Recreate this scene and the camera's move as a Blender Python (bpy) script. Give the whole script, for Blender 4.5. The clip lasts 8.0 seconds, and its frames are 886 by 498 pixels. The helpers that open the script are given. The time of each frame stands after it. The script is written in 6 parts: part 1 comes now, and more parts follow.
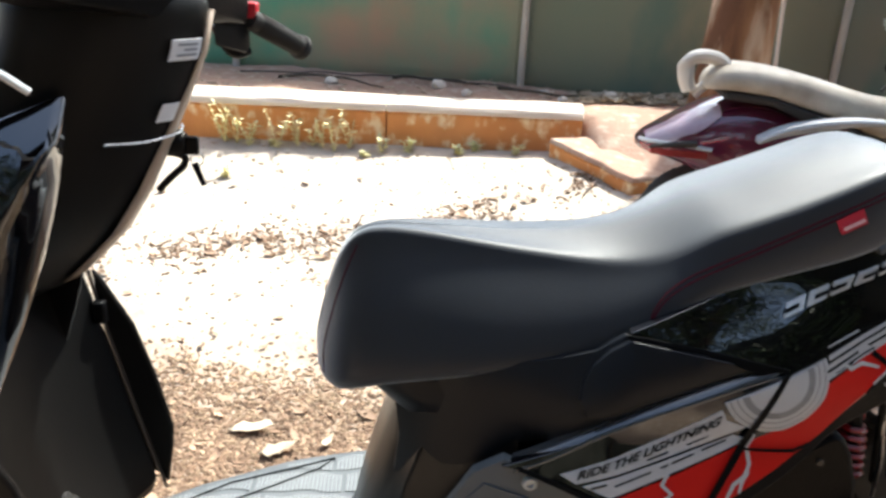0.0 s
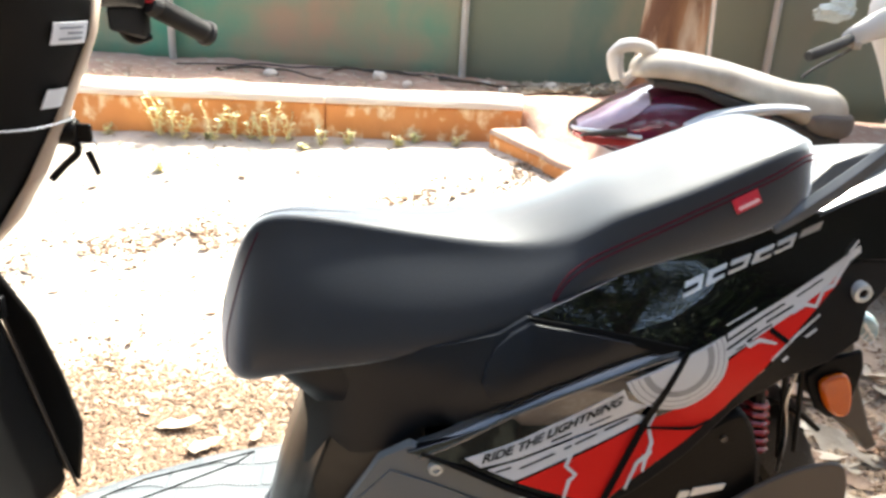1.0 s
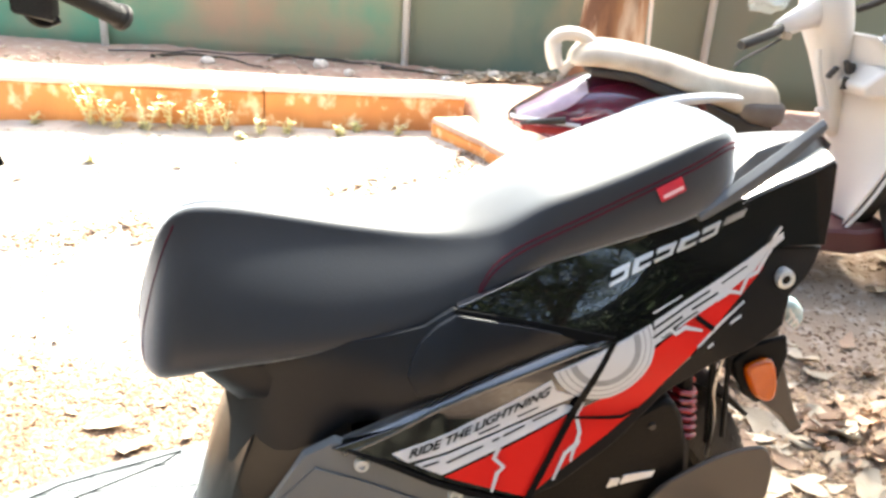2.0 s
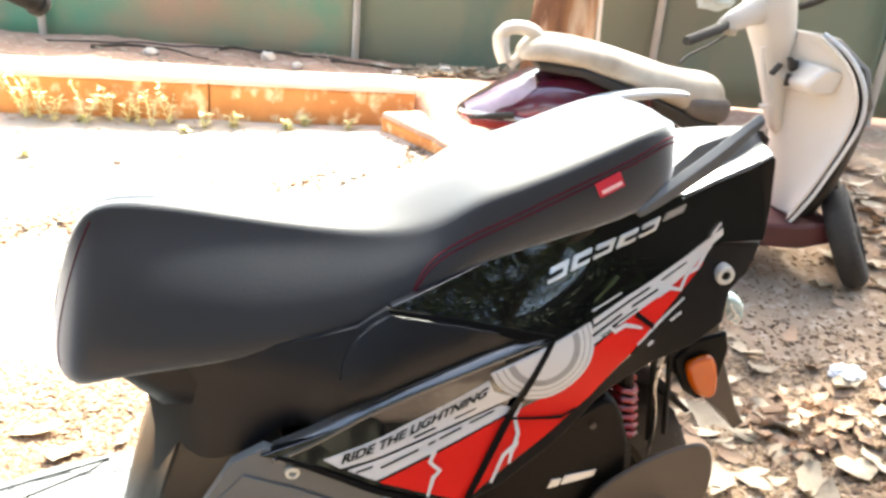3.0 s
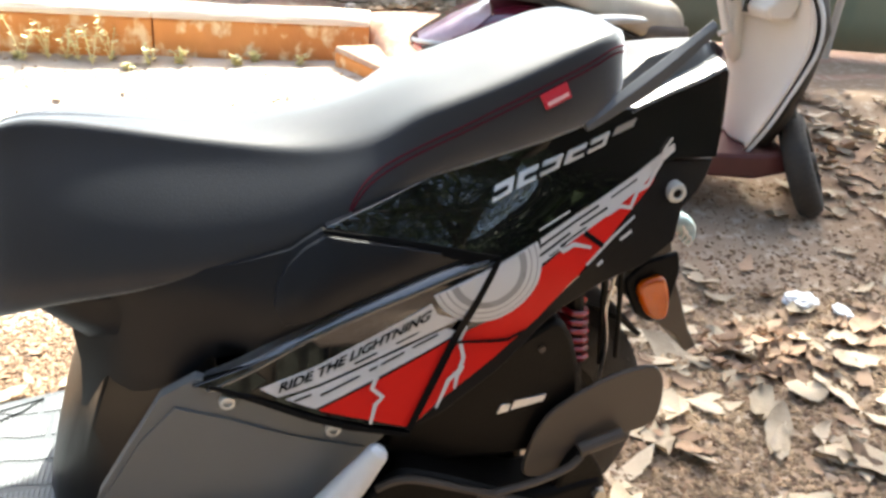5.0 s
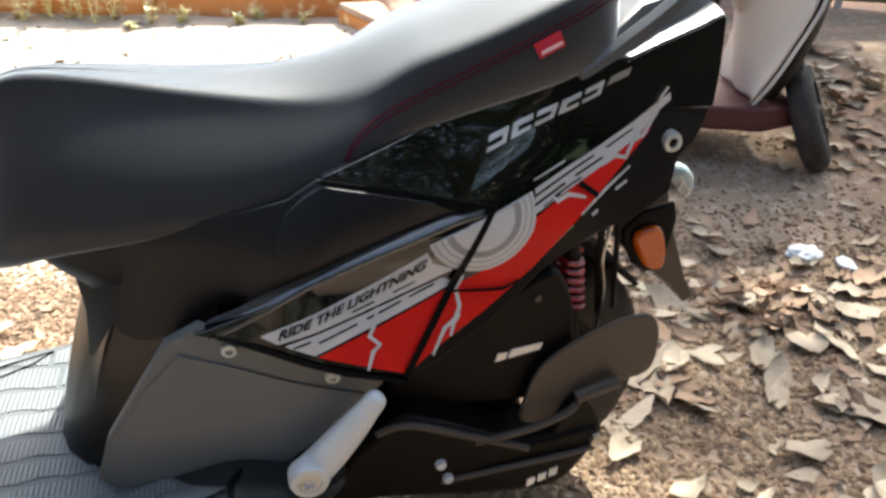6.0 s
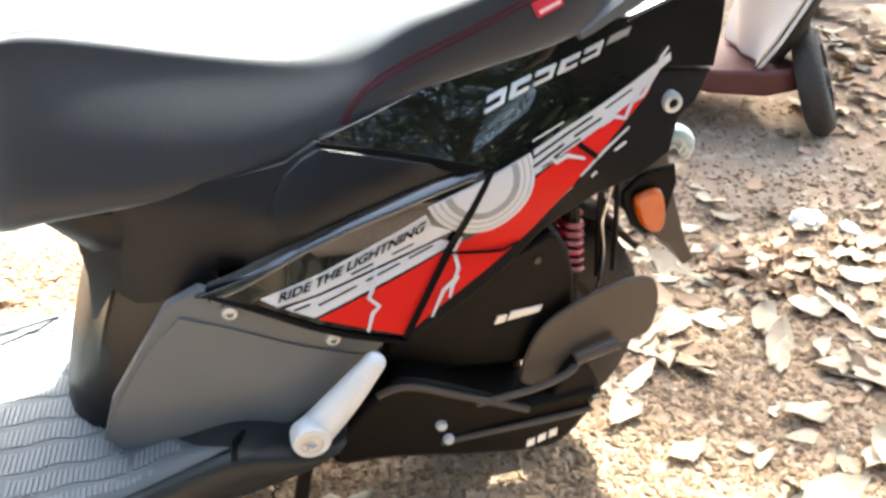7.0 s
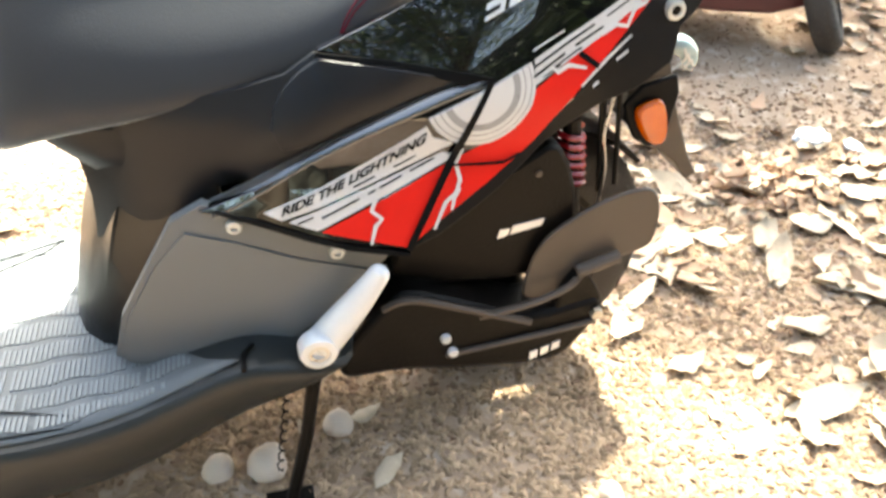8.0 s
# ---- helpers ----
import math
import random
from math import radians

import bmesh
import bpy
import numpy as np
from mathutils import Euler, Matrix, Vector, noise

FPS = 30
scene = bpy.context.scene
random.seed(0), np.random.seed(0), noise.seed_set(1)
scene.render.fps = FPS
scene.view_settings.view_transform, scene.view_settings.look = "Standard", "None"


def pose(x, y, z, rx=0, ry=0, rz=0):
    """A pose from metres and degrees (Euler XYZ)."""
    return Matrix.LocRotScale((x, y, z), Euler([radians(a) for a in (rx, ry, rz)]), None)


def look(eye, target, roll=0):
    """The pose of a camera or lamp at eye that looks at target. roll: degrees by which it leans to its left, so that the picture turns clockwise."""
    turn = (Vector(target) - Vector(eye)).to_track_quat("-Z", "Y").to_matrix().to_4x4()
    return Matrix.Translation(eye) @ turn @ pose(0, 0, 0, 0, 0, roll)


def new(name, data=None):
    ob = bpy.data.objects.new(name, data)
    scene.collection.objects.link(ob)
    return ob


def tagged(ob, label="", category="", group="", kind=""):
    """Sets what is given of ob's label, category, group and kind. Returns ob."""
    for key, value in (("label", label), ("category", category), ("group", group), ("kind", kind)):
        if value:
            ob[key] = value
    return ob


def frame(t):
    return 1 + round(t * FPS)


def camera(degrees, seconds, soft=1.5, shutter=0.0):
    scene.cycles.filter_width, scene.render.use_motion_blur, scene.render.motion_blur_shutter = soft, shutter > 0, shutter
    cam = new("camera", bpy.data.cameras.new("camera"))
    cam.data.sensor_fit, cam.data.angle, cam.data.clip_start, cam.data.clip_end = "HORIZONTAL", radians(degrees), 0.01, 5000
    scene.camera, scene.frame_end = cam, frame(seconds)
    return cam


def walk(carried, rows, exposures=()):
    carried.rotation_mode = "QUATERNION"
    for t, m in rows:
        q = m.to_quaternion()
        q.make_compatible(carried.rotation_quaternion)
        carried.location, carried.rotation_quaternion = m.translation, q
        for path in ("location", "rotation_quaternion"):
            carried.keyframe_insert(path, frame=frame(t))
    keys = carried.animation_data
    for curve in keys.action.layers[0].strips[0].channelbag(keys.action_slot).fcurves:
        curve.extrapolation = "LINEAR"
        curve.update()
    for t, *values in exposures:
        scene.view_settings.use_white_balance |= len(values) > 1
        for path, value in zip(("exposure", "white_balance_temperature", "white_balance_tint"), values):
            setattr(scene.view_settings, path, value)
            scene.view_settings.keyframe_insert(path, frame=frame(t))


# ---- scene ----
cam = camera(60.1, 8.0, soft=2.9, shutter=0.5)
PATH = [
    (0, (0.131, 0.054, 1.144), (-0.106, 1.907, 0.431), 3.0),
    (0.5, (0.17, 0.06, 1.137), (-0.011, 1.919, 0.422), 3.1),
    (1, (0.205, 0.066, 1.134), (0.078, 1.927, 0.412), 3.2),
    (1.5, (0.224, 0.07, 1.131), (0.166, 1.932, 0.403), 3.5),
    (2, (0.238, 0.089, 1.13), (0.241, 1.947, 0.39), 4.0),
    (3.5, (0.283, 0.135, 1.119), (0.439, 1.983, 0.369), 5.4),
    (4, (0.295, 0.15, 1.113), (0.479, 1.983, 0.335), 5.6),
    (4.5, (0.299, 0.155, 1.086), (0.507, 1.969, 0.269), 5.6),
    (6, (0.323, 0.131, 1.07), (0.51, 1.877, 0.113), 4.5),
    (6.5, (0.328, 0.129, 1.068), (0.509, 1.857, 0.079), 4.4),
    (7, (0.332, 0.123, 1.062), (0.506, 1.832, 0.038), 4.0),
    (7.5, (0.333, 0.118, 1.051), (0.504, 1.787, -0.036), 3.6),
    (8, (0.332, 0.103, 1.041), (0.501, 1.719, -0.126), 3.2),
]
EXPOSURES = [(0, 1.26, 6150, 4), (1.0, 2.12, 6450, 4), (2.0, 2.8, 6650, 4), (3.5, 2.7, 6900, 4), (4.0, 2.56, 6900, 4), (4.5, 2.42, 6800, 4), (6, 1.72, 6450, 4), (6.5, 2.6, 6450, 3), (7, 2.92, 6550, 2), (8, 3.22, 7000, 1)]
walk(cam, [(t, look(eye, target, roll)) for t, eye, target, roll in PATH], EXPOSURES)

# ---- world and sun ----
SUN_TO = Vector((0.22, 0.52, 0.83)).normalized()
world = bpy.data.worlds.new("sky")
scene.world = world
world.use_nodes = True
wn = world.node_tree
wn.nodes.clear()
sky = wn.nodes.new("ShaderNodeTexSky")
sky.sky_type, sky.sun_disc = "NISHITA", False
sky.dust_density, sky.ozone_density = 5.0, 0.6
sky.sun_elevation = math.asin(SUN_TO.z)
sky.sun_rotation = math.atan2(SUN_TO.x, SUN_TO.y)
bg = wn.nodes.new("ShaderNodeBackground")
bg.inputs["Strength"].default_value = 0.15
wo = wn.nodes.new("ShaderNodeOutputWorld")
wn.links.new(sky.outputs[0], bg.inputs["Color"])
wn.links.new(bg.outputs[0], wo.inputs["Surface"])
sun_data = bpy.data.lights.new("sun", "SUN")
sun_data.energy, sun_data.angle, sun_data.color = 4.3, radians(2.0), (1.0, 0.95, 0.87)
sun = new("sun", sun_data)
sun.matrix_world = look(SUN_TO * 30, (0, 0, 0))


# ---- materials ----
def material(name, color, rough=0.5, metal=0.0, second=None, scale=8.0, amount=0.5, grain=0.0, grain_scale=200.0, coat=0.0, spread=0.0,
             third=None, third_scale=40.0, stretch=(1, 1, 1), sharp=0.25, spec=0.5, coat_rough=0.04, sheen=0.0):
    """Two-scale procedural surface: a broad stain, a fine grain in colour and relief, and wear in the gloss."""
    m = bpy.data.materials.new(name)
    m.use_nodes = True
    nt = m.node_tree
    nt.nodes.clear()
    n = nt.nodes.new
    out, b = n("ShaderNodeOutputMaterial"), n("ShaderNodeBsdfPrincipled")
    nt.links.new(b.outputs[0], out.inputs["Surface"])
    tc, mp = n("ShaderNodeTexCoord"), n("ShaderNodeMapping")
    mp.inputs["Scale"].default_value = stretch
    nt.links.new(tc.outputs["Object"], mp.inputs["Vector"])
    broad = n("ShaderNodeTexNoise")
    broad.inputs["Scale"].default_value, broad.inputs["Detail"].default_value = scale, 5
    nt.links.new(mp.outputs[0], broad.inputs["Vector"])
    ramp = n("ShaderNodeValToRGB")
    ramp.color_ramp.elements[0].position, ramp.color_ramp.elements[1].position = 0.5 - sharp, 0.5 + sharp
    nt.links.new(broad.outputs["Fac"], ramp.inputs["Fac"])
    second = second or tuple(c * 0.75 for c in color)
    mix = n("ShaderNodeMix")
    mix.data_type = "RGBA"
    mix.inputs["A"].default_value, mix.inputs["B"].default_value = (*color, 1), (*second, 1)
    damp = n("ShaderNodeMath")
    damp.operation = "MULTIPLY"
    damp.inputs[1].default_value = amount
    nt.links.new(ramp.outputs[0], damp.inputs[0])
    nt.links.new(damp.outputs[0], mix.inputs["Factor"])
    colour = mix.outputs["Result"]
    fine = n("ShaderNodeTexNoise")
    fine.inputs["Scale"].default_value, fine.inputs["Detail"].default_value = grain_scale, 4
    nt.links.new(mp.outputs[0], fine.inputs["Vector"])
    if third:
        spots = n("ShaderNodeTexNoise")
        spots.inputs["Scale"].default_value, spots.inputs["Detail"].default_value = third_scale, 6
        nt.links.new(mp.outputs[0], spots.inputs["Vector"])
        cut = n("ShaderNodeValToRGB")
        cut.color_ramp.elements[0].position, cut.color_ramp.elements[1].position = 0.52, 0.66
        nt.links.new(spots.outputs["Fac"], cut.inputs["Fac"])
        mix3 = n("ShaderNodeMix")
        mix3.data_type = "RGBA"
        mix3.inputs["B"].default_value = (*third, 1)
        nt.links.new(colour, mix3.inputs["A"])
        nt.links.new(cut.outputs[0], mix3.inputs["Factor"])
        colour = mix3.outputs["Result"]
    if spread:
        oi, geo, add = n("ShaderNodeObjectInfo"), n("ShaderNodeNewGeometry"), n("ShaderNodeMath")
        add.operation = "ADD"
        nt.links.new(oi.outputs["Random"], add.inputs[0])
        nt.links.new(geo.outputs["Random Per Island"], add.inputs[1])
        wrap = n("ShaderNodeMath")
        wrap.operation = "FRACT"
        nt.links.new(add.outputs[0], wrap.inputs[0])
        hsv, span = n("ShaderNodeHueSaturation"), n("ShaderNodeMapRange")
        span.inputs["To Min"].default_value, span.inputs["To Max"].default_value = 1 - spread, 1 + spread
        nt.links.new(wrap.outputs[0], span.inputs["Value"])
        nt.links.new(span.outputs[0], hsv.inputs["Value"])
        nt.links.new(colour, hsv.inputs["Color"])
        colour = hsv.outputs[0]
    nt.links.new(colour, b.inputs["Base Color"])
    rr = n("ShaderNodeMapRange")
    rr.inputs["To Min"].default_value, rr.inputs["To Max"].default_value = max(0.0, rough - 0.08 - 0.1 * rough), min(1.0, rough + 0.06 + 0.1 * rough)
    if rough < 0.12:
        rr.inputs["To Min"].default_value, rr.inputs["To Max"].default_value = rough * 0.6, rough * 1.5
    nt.links.new(broad.outputs["Fac"], rr.inputs["Value"])
    nt.links.new(rr.outputs[0], b.inputs["Roughness"])
    b.inputs["Metallic"].default_value = metal
    b.inputs["Coat Weight"].default_value = coat
    b.inputs["Coat Roughness"].default_value = coat_rough
    b.inputs["Specular IOR Level"].default_value = spec
    b.inputs["Sheen Weight"].default_value, b.inputs["Sheen Roughness"].default_value = sheen, 0.45
    b.inputs["Sheen Tint"].default_value = (0.86, 0.93, 1.0, 1)
    if grain:
        bump = n("ShaderNodeBump")
        bump.inputs["Strength"].default_value, bump.inputs["Distance"].default_value = min(1.0, grain), 0.004
        nt.links.new(fine.outputs["Fac"], bump.inputs["Height"])
        nt.links.new(bump.outputs[0], b.inputs["Normal"])
    return m


GLOSS_BLACK = material("gloss_black_paint", (0.002, 0.002, 0.003), 0.04, second=(0.003, 0.003, 0.004), scale=5, spec=1.0, coat=1.0, coat_rough=0.02)
GLOSS_BLACK.node_tree.nodes["Principled BSDF"].inputs["Coat IOR"].default_value = 1.6
MATT_DARK = material("matt_dark_plastic", (0.004, 0.0041, 0.0048), 0.38, second=(0.006, 0.0062, 0.0068), scale=9, grain=0.12, grain_scale=900, spec=0.08)
SATIN_DARK = material("satin_charcoal_plastic", (0.0068, 0.008, 0.0108), 0.40, second=(0.0086, 0.010, 0.0128), scale=9, grain=0.12, grain_scale=900, spec=0.24)
TAIL_DARK = material("textured_tail_plastic", (0.007, 0.006, 0.0055), 0.42, second=(0.011, 0.0095, 0.0085), scale=10, grain=0.15, grain_scale=800, spec=0.14)
GREY_PLASTIC = material("grey_textured_plastic", (0.103, 0.117, 0.128), 0.5, second=(0.119, 0.133, 0.142), scale=6, amount=0.7, grain=0.2, grain_scale=700)
LEATHER = material("black_leatherette", (0.0095, 0.011, 0.0145), 0.45, second=(0.0125, 0.014, 0.0175), scale=7, grain=0.10, grain_scale=420, spec=0.32, sheen=1.0)
RUBBER = material("tyre_rubber", (0.018, 0.017, 0.016), 0.75, second=(0.05, 0.043, 0.035), scale=14, amount=0.6, grain=0.4, grain_scale=160)
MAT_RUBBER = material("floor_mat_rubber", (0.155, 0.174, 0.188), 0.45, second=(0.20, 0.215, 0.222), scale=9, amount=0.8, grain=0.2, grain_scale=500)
# Darker copy of the mat rubber: shade between the ribs in its colour.
MAT_GROOVE_SHADE = material("floor_mat_groove_shade", (0.085, 0.097, 0.106), 0.5, second=(0.115, 0.127, 0.133), scale=9, amount=0.8, grain=0.2, grain_scale=500)
SKIRT = material("dusty_dark_grey_plastic", (0.011, 0.0138, 0.0148), 0.42, second=(0.018, 0.0205, 0.021), scale=7, amount=0.8, grain=0.15, grain_scale=600, spec=0.35)
CLEAR_LENS = material("clear_pale_lens", (0.36, 0.46, 0.48), 0.10, second=(0.16, 0.27, 0.30), scale=60, coat=0.6)
ENGINE_BLACK = material("engine_black_paint", (0.0028, 0.0024, 0.0022), 0.45, second=(0.007, 0.0056, 0.0048), scale=18, amount=0.7, grain=0.25, grain_scale=240, spec=0.13)
HUGGER_PLASTIC = material("dusty_brown_black_plastic", (0.055, 0.043, 0.035), 0.5, second=(0.065, 0.052, 0.042), scale=12, amount=0.8, grain=0.15, grain_scale=500)
ALLOY = material("cast_alloy", (0.60, 0.63, 0.66), 0.42, 0.2, second=(0.52, 0.545, 0.57), scale=20, grain=0.15, grain_scale=300)
STEEL = material("zinc_steel", (0.55, 0.55, 0.54), 0.3, 1.0, second=(0.4, 0.39, 0.37), scale=60)
DECAL_SILVER = material("silver_decal", (0.54, 0.535, 0.53), 0.4, second=(0.47, 0.465, 0.46), scale=30)
DECAL_GREY = material("grey_decal", (0.27, 0.265, 0.26), 0.3, second=(0.25, 0.245, 0.24), scale=30)
DECAL_RED = material("red_decal", (0.60, 0.011, 0.007), 0.45, second=(0.53, 0.010, 0.006), scale=12, spec=0.2)
DECAL_BLACK = material("black_decal", (0.003, 0.003, 0.0035), 0.4, spec=0.12)
EMBLEM = material("silver_emblem", (0.78, 0.79, 0.8), 0.25, 0.35)
TAG_RED = material("red_woven_tag", (0.55, 0.010, 0.035), 0.55, grain=0.3, grain_scale=900)
TAG_PALE = material("pale_tag_print", (0.85, 0.55, 0.58), 0.55)
THREAD = material("dark_red_thread", (0.075, 0.006, 0.016), 0.7, grain=0.3, grain_scale=2000, spec=0.1)
RAIL_SATIN = material("satin_grey_rail", (0.08, 0.084, 0.09), 0.35, second=(0.10, 0.105, 0.11), scale=12, grain=0.1, grain_scale=600)
RED_SPRING = material("red_spring_paint", (0.28, 0.005, 0.012), 0.3, coat=0.3)
ORANGE_LENS = material("orange_lens", (0.55, 0.10, 0.002), 0.15, second=(0.40, 0.06, 0.001), scale=40, coat=0.2)
GLOSS_DUSTY = material("dusty_gloss_black", (0.012, 0.012, 0.014), 0.26, second=(0.018, 0.018, 0.02), scale=9, spec=1.0, coat=1.0, coat_rough=0.10, sheen=1.0)
KNEE_DARK = material("satin_dark_plastic", (0.008, 0.0068, 0.0056), 0.33, second=(0.012, 0.010, 0.0085), scale=9, grain=0.1, grain_scale=800, spec=0.35)
STICKER = material("white_paper_sticker", (0.72, 0.74, 0.78), 0.5, second=(0.62, 0.64, 0.68), scale=30)
PRINT_GREY = material("sticker_print", (0.25, 0.28, 0.33), 0.6)
RED_SWITCH = material("red_switch_plastic", (0.62, 0.012, 0.03), 0.3)
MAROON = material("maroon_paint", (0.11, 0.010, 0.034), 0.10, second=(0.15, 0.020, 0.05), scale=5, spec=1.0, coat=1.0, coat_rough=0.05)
# Sky reflection on the dusty maroon, put into the colour.
MAROON_REFLECTION = material("dusty_reflection_paint", (0.50, 0.40, 0.44), 0.3, second=(0.34, 0.20, 0.26), scale=9, amount=0.9, sharp=0.15, coat=0.6, coat_rough=0.1)
MAROON_DULL = material("dull_maroon_plastic", (0.085, 0.018, 0.018), 0.5, second=(0.06, 0.02, 0.018), scale=14, grain=0.2)
CREAM_SEAT = material("cream_vinyl", (0.64, 0.58, 0.48), 0.5, second=(0.33, 0.27, 0.20), scale=8, amount=0.85, grain=0.2, grain_scale=300, sharp=0.16)
CREAM_PLASTIC = material("cream_plastic", (0.70, 0.66, 0.60), 0.38, second=(0.60, 0.55, 0.49), scale=4, amount=0.7, grain=0.06)
COLUMN_DARK = material("dusty_black_inner_plastic", (0.005, 0.005, 0.005), 0.42, second=(0.008, 0.0075, 0.007), scale=9, grain=0.12, grain_scale=700, spec=0.15)
# Dusty rim of the black column, with the light on it in the tan.
COLUMN_EDGE_LIT = material("dusty_lit_tan_edge", (0.42, 0.335, 0.265), 0.45, second=(0.32, 0.245, 0.19), scale=12, amount=0.8, grain=0.15, grain_scale=500, spec=0.4)
SCREW = material("grey_steel_screw", (0.52, 0.55, 0.56), 0.35, 0.4, second=(0.38, 0.40, 0.41), scale=60)
DIRTY_BLACK = material("dusty_black_plastic", (0.016, 0.014, 0.012), 0.6, second=(0.05, 0.04, 0.03), scale=8, amount=0.7, grain=0.3, grain_scale=120)
SOIL = material("dry_reddish_soil", (0.370, 0.280, 0.205), 0.95, second=(0.278, 0.192, 0.133), scale=1.6, amount=0.85, grain=0.8, grain_scale=70,
                third=(0.47, 0.38, 0.30), third_scale=22, spec=0.1)
TERRACE_SOIL = material("dark_terrace_soil", (0.47, 0.31, 0.235), 0.95, second=(0.32, 0.20, 0.145), scale=2.2, grain=1.0, grain_scale=60,
                        third=(0.52, 0.40, 0.31), third_scale=18, spec=0.1)
CHIP = material("soil_chips", (0.39, 0.285, 0.19), 0.95, second=(0.24, 0.16, 0.10), scale=9, spread=0.45, spec=0.1)
MULCH = material("brown_leaf_crumbs", (0.25, 0.168, 0.115), 0.95, second=(0.17, 0.108, 0.072), scale=9, spread=0.35, spec=0.1)
LEAF_DRY = material("dry_leaf", (0.44, 0.31, 0.215), 0.7, second=(0.27, 0.16, 0.10), scale=9, amount=0.75, grain=0.5, grain_scale=90, spread=0.35, spec=0.25)
LEAF_PALE = material("pale_dry_leaf", (0.56, 0.475, 0.36), 0.65, second=(0.42, 0.32, 0.22), scale=12, amount=0.7, grain=0.5, grain_scale=80, spread=0.3, spec=0.25)


def pale_sunlit_dust(m, pale):
    """Pale dust over the yard's open side, ragged at its edge, with sun glare put into its colour."""
    nt = m.node_tree
    n = nt.nodes.new
    b = nt.nodes["Principled BSDF"]
    under = b.inputs["Base Color"].links[0].from_socket
    tc, xyz, wave = n("ShaderNodeTexCoord"), n("ShaderNodeSeparateXYZ"), n("ShaderNodeTexNoise")
    wave.inputs["Scale"].default_value, wave.inputs["Detail"].default_value = 3.5, 7
    nt.links.new(tc.outputs["Object"], xyz.inputs[0])
    nt.links.new(tc.outputs["Object"], wave.inputs["Vector"])
    masks = []
    for axis, lo, hi in (("X", 1.15, 0.55), ("Y", 1.75, 2.25)):
        add, span = n("ShaderNodeMath"), n("ShaderNodeMapRange")
        add.operation = "MULTIPLY_ADD"
        add.inputs[1].default_value = 1.1
        nt.links.new(wave.outputs["Fac"], add.inputs[0])
        nt.links.new(xyz.outputs[axis], add.inputs[2])
        span.inputs["From Min"].default_value, span.inputs["From Max"].default_value = lo + 0.55, hi + 0.55
        nt.links.new(add.outputs[0], span.inputs["Value"])
        masks.append(span.outputs[0])
    both, mix = n("ShaderNodeMath"), n("ShaderNodeMix")
    both.operation, mix.data_type = "MULTIPLY", "RGBA"
    nt.links.new(masks[0], both.inputs[0])
    nt.links.new(masks[1], both.inputs[1])
    damp = n("ShaderNodeMath")
    damp.operation = "MULTIPLY"
    damp.inputs[1].default_value = 0.66
    nt.links.new(both.outputs[0], damp.inputs[0])
    nt.links.new(damp.outputs[0], mix.inputs["Factor"])
    nt.links.new(under, mix.inputs["A"])
    mix.inputs["B"].default_value = (*pale, 1)
    nt.links.new(mix.outputs["Result"], b.inputs["Base Color"])


pale_sunlit_dust(SOIL, (0.60, 0.54, 0.46))
KERB_PAINT = material("weathered_orange_brick_plaster", (0.80, 0.36, 0.12), 0.85, second=(0.52, 0.20, 0.07), scale=3.2, amount=0.85, grain=0.6, grain_scale=60,
                      third=(0.86, 0.66, 0.40), third_scale=17, spec=0.2, stretch=(1, 1, 0.7))
KERB_TOP = material("cement_kerb_top", (0.74, 0.65, 0.55), 0.9, second=(0.58, 0.45, 0.35), scale=5, grain=0.6, grain_scale=80)
FENCE = material("weathered_green_sheet_metal", (0.155, 0.205, 0.14), 0.6, second=(0.25, 0.215, 0.155), scale=0.9, amount=0.95, grain=0.12, grain_scale=30,
                 third=(0.12, 0.18, 0.135), third_scale=2.4, stretch=(1, 1, 0.6))
FENCE_TEAL = material("teal_green_sheet_metal", (0.065, 0.31, 0.20), 0.55, second=(0.40, 0.25, 0.165), scale=1.5, amount=0.9, grain=0.12, grain_scale=30, sharp=0.14)
POST = material("galvanised_post", (0.50, 0.49, 0.45), 0.55, 0.3, second=(0.40, 0.34, 0.28), scale=7, amount=0.7)
BARK = material("flaky_orange_brown_bark", (0.13, 0.055, 0.024), 0.9, second=(0.40, 0.20, 0.09), scale=5, amount=0.9, grain=0.9, grain_scale=40,
                third=(0.56, 0.42, 0.29), third_scale=7, stretch=(1, 1, 0.3), sharp=0.1)
NOSE_DARK = material("dark_seat_vinyl", (0.16, 0.135, 0.115), 0.55, second=(0.08, 0.065, 0.055), scale=14, amount=0.8, grain=0.3, grain_scale=200)
WEED = material("sunlit_weed_leaf", (0.82, 0.76, 0.40), 0.6, second=(0.86, 0.82, 0.55), scale=15, spread=0.3)
# Shade is put into this bark colour so the unseen trunks reflect dark.
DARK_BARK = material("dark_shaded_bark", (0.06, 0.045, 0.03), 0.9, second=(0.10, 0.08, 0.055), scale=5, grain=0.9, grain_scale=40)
CROWN = material("tree_leaf", (0.035, 0.06, 0.018), 0.5, second=(0.05, 0.08, 0.022), scale=3, spread=0.4)
PLASTIC_BAG = material("crumpled_pale_plastic", (0.7, 0.76, 0.72), 0.2, second=(0.5, 0.6, 0.54), scale=14, grain=0.4, grain_scale=50)
CABLE = material("black_cable", (0.03, 0.025, 0.022), 0.6)
# Tone kept dark so that the added walls reflect near black.
REFLECTION_WALL = material("dark_reflection_plaster", (0.05, 0.05, 0.036), 0.9, second=(0.03, 0.032, 0.022), scale=2, grain=0.4)


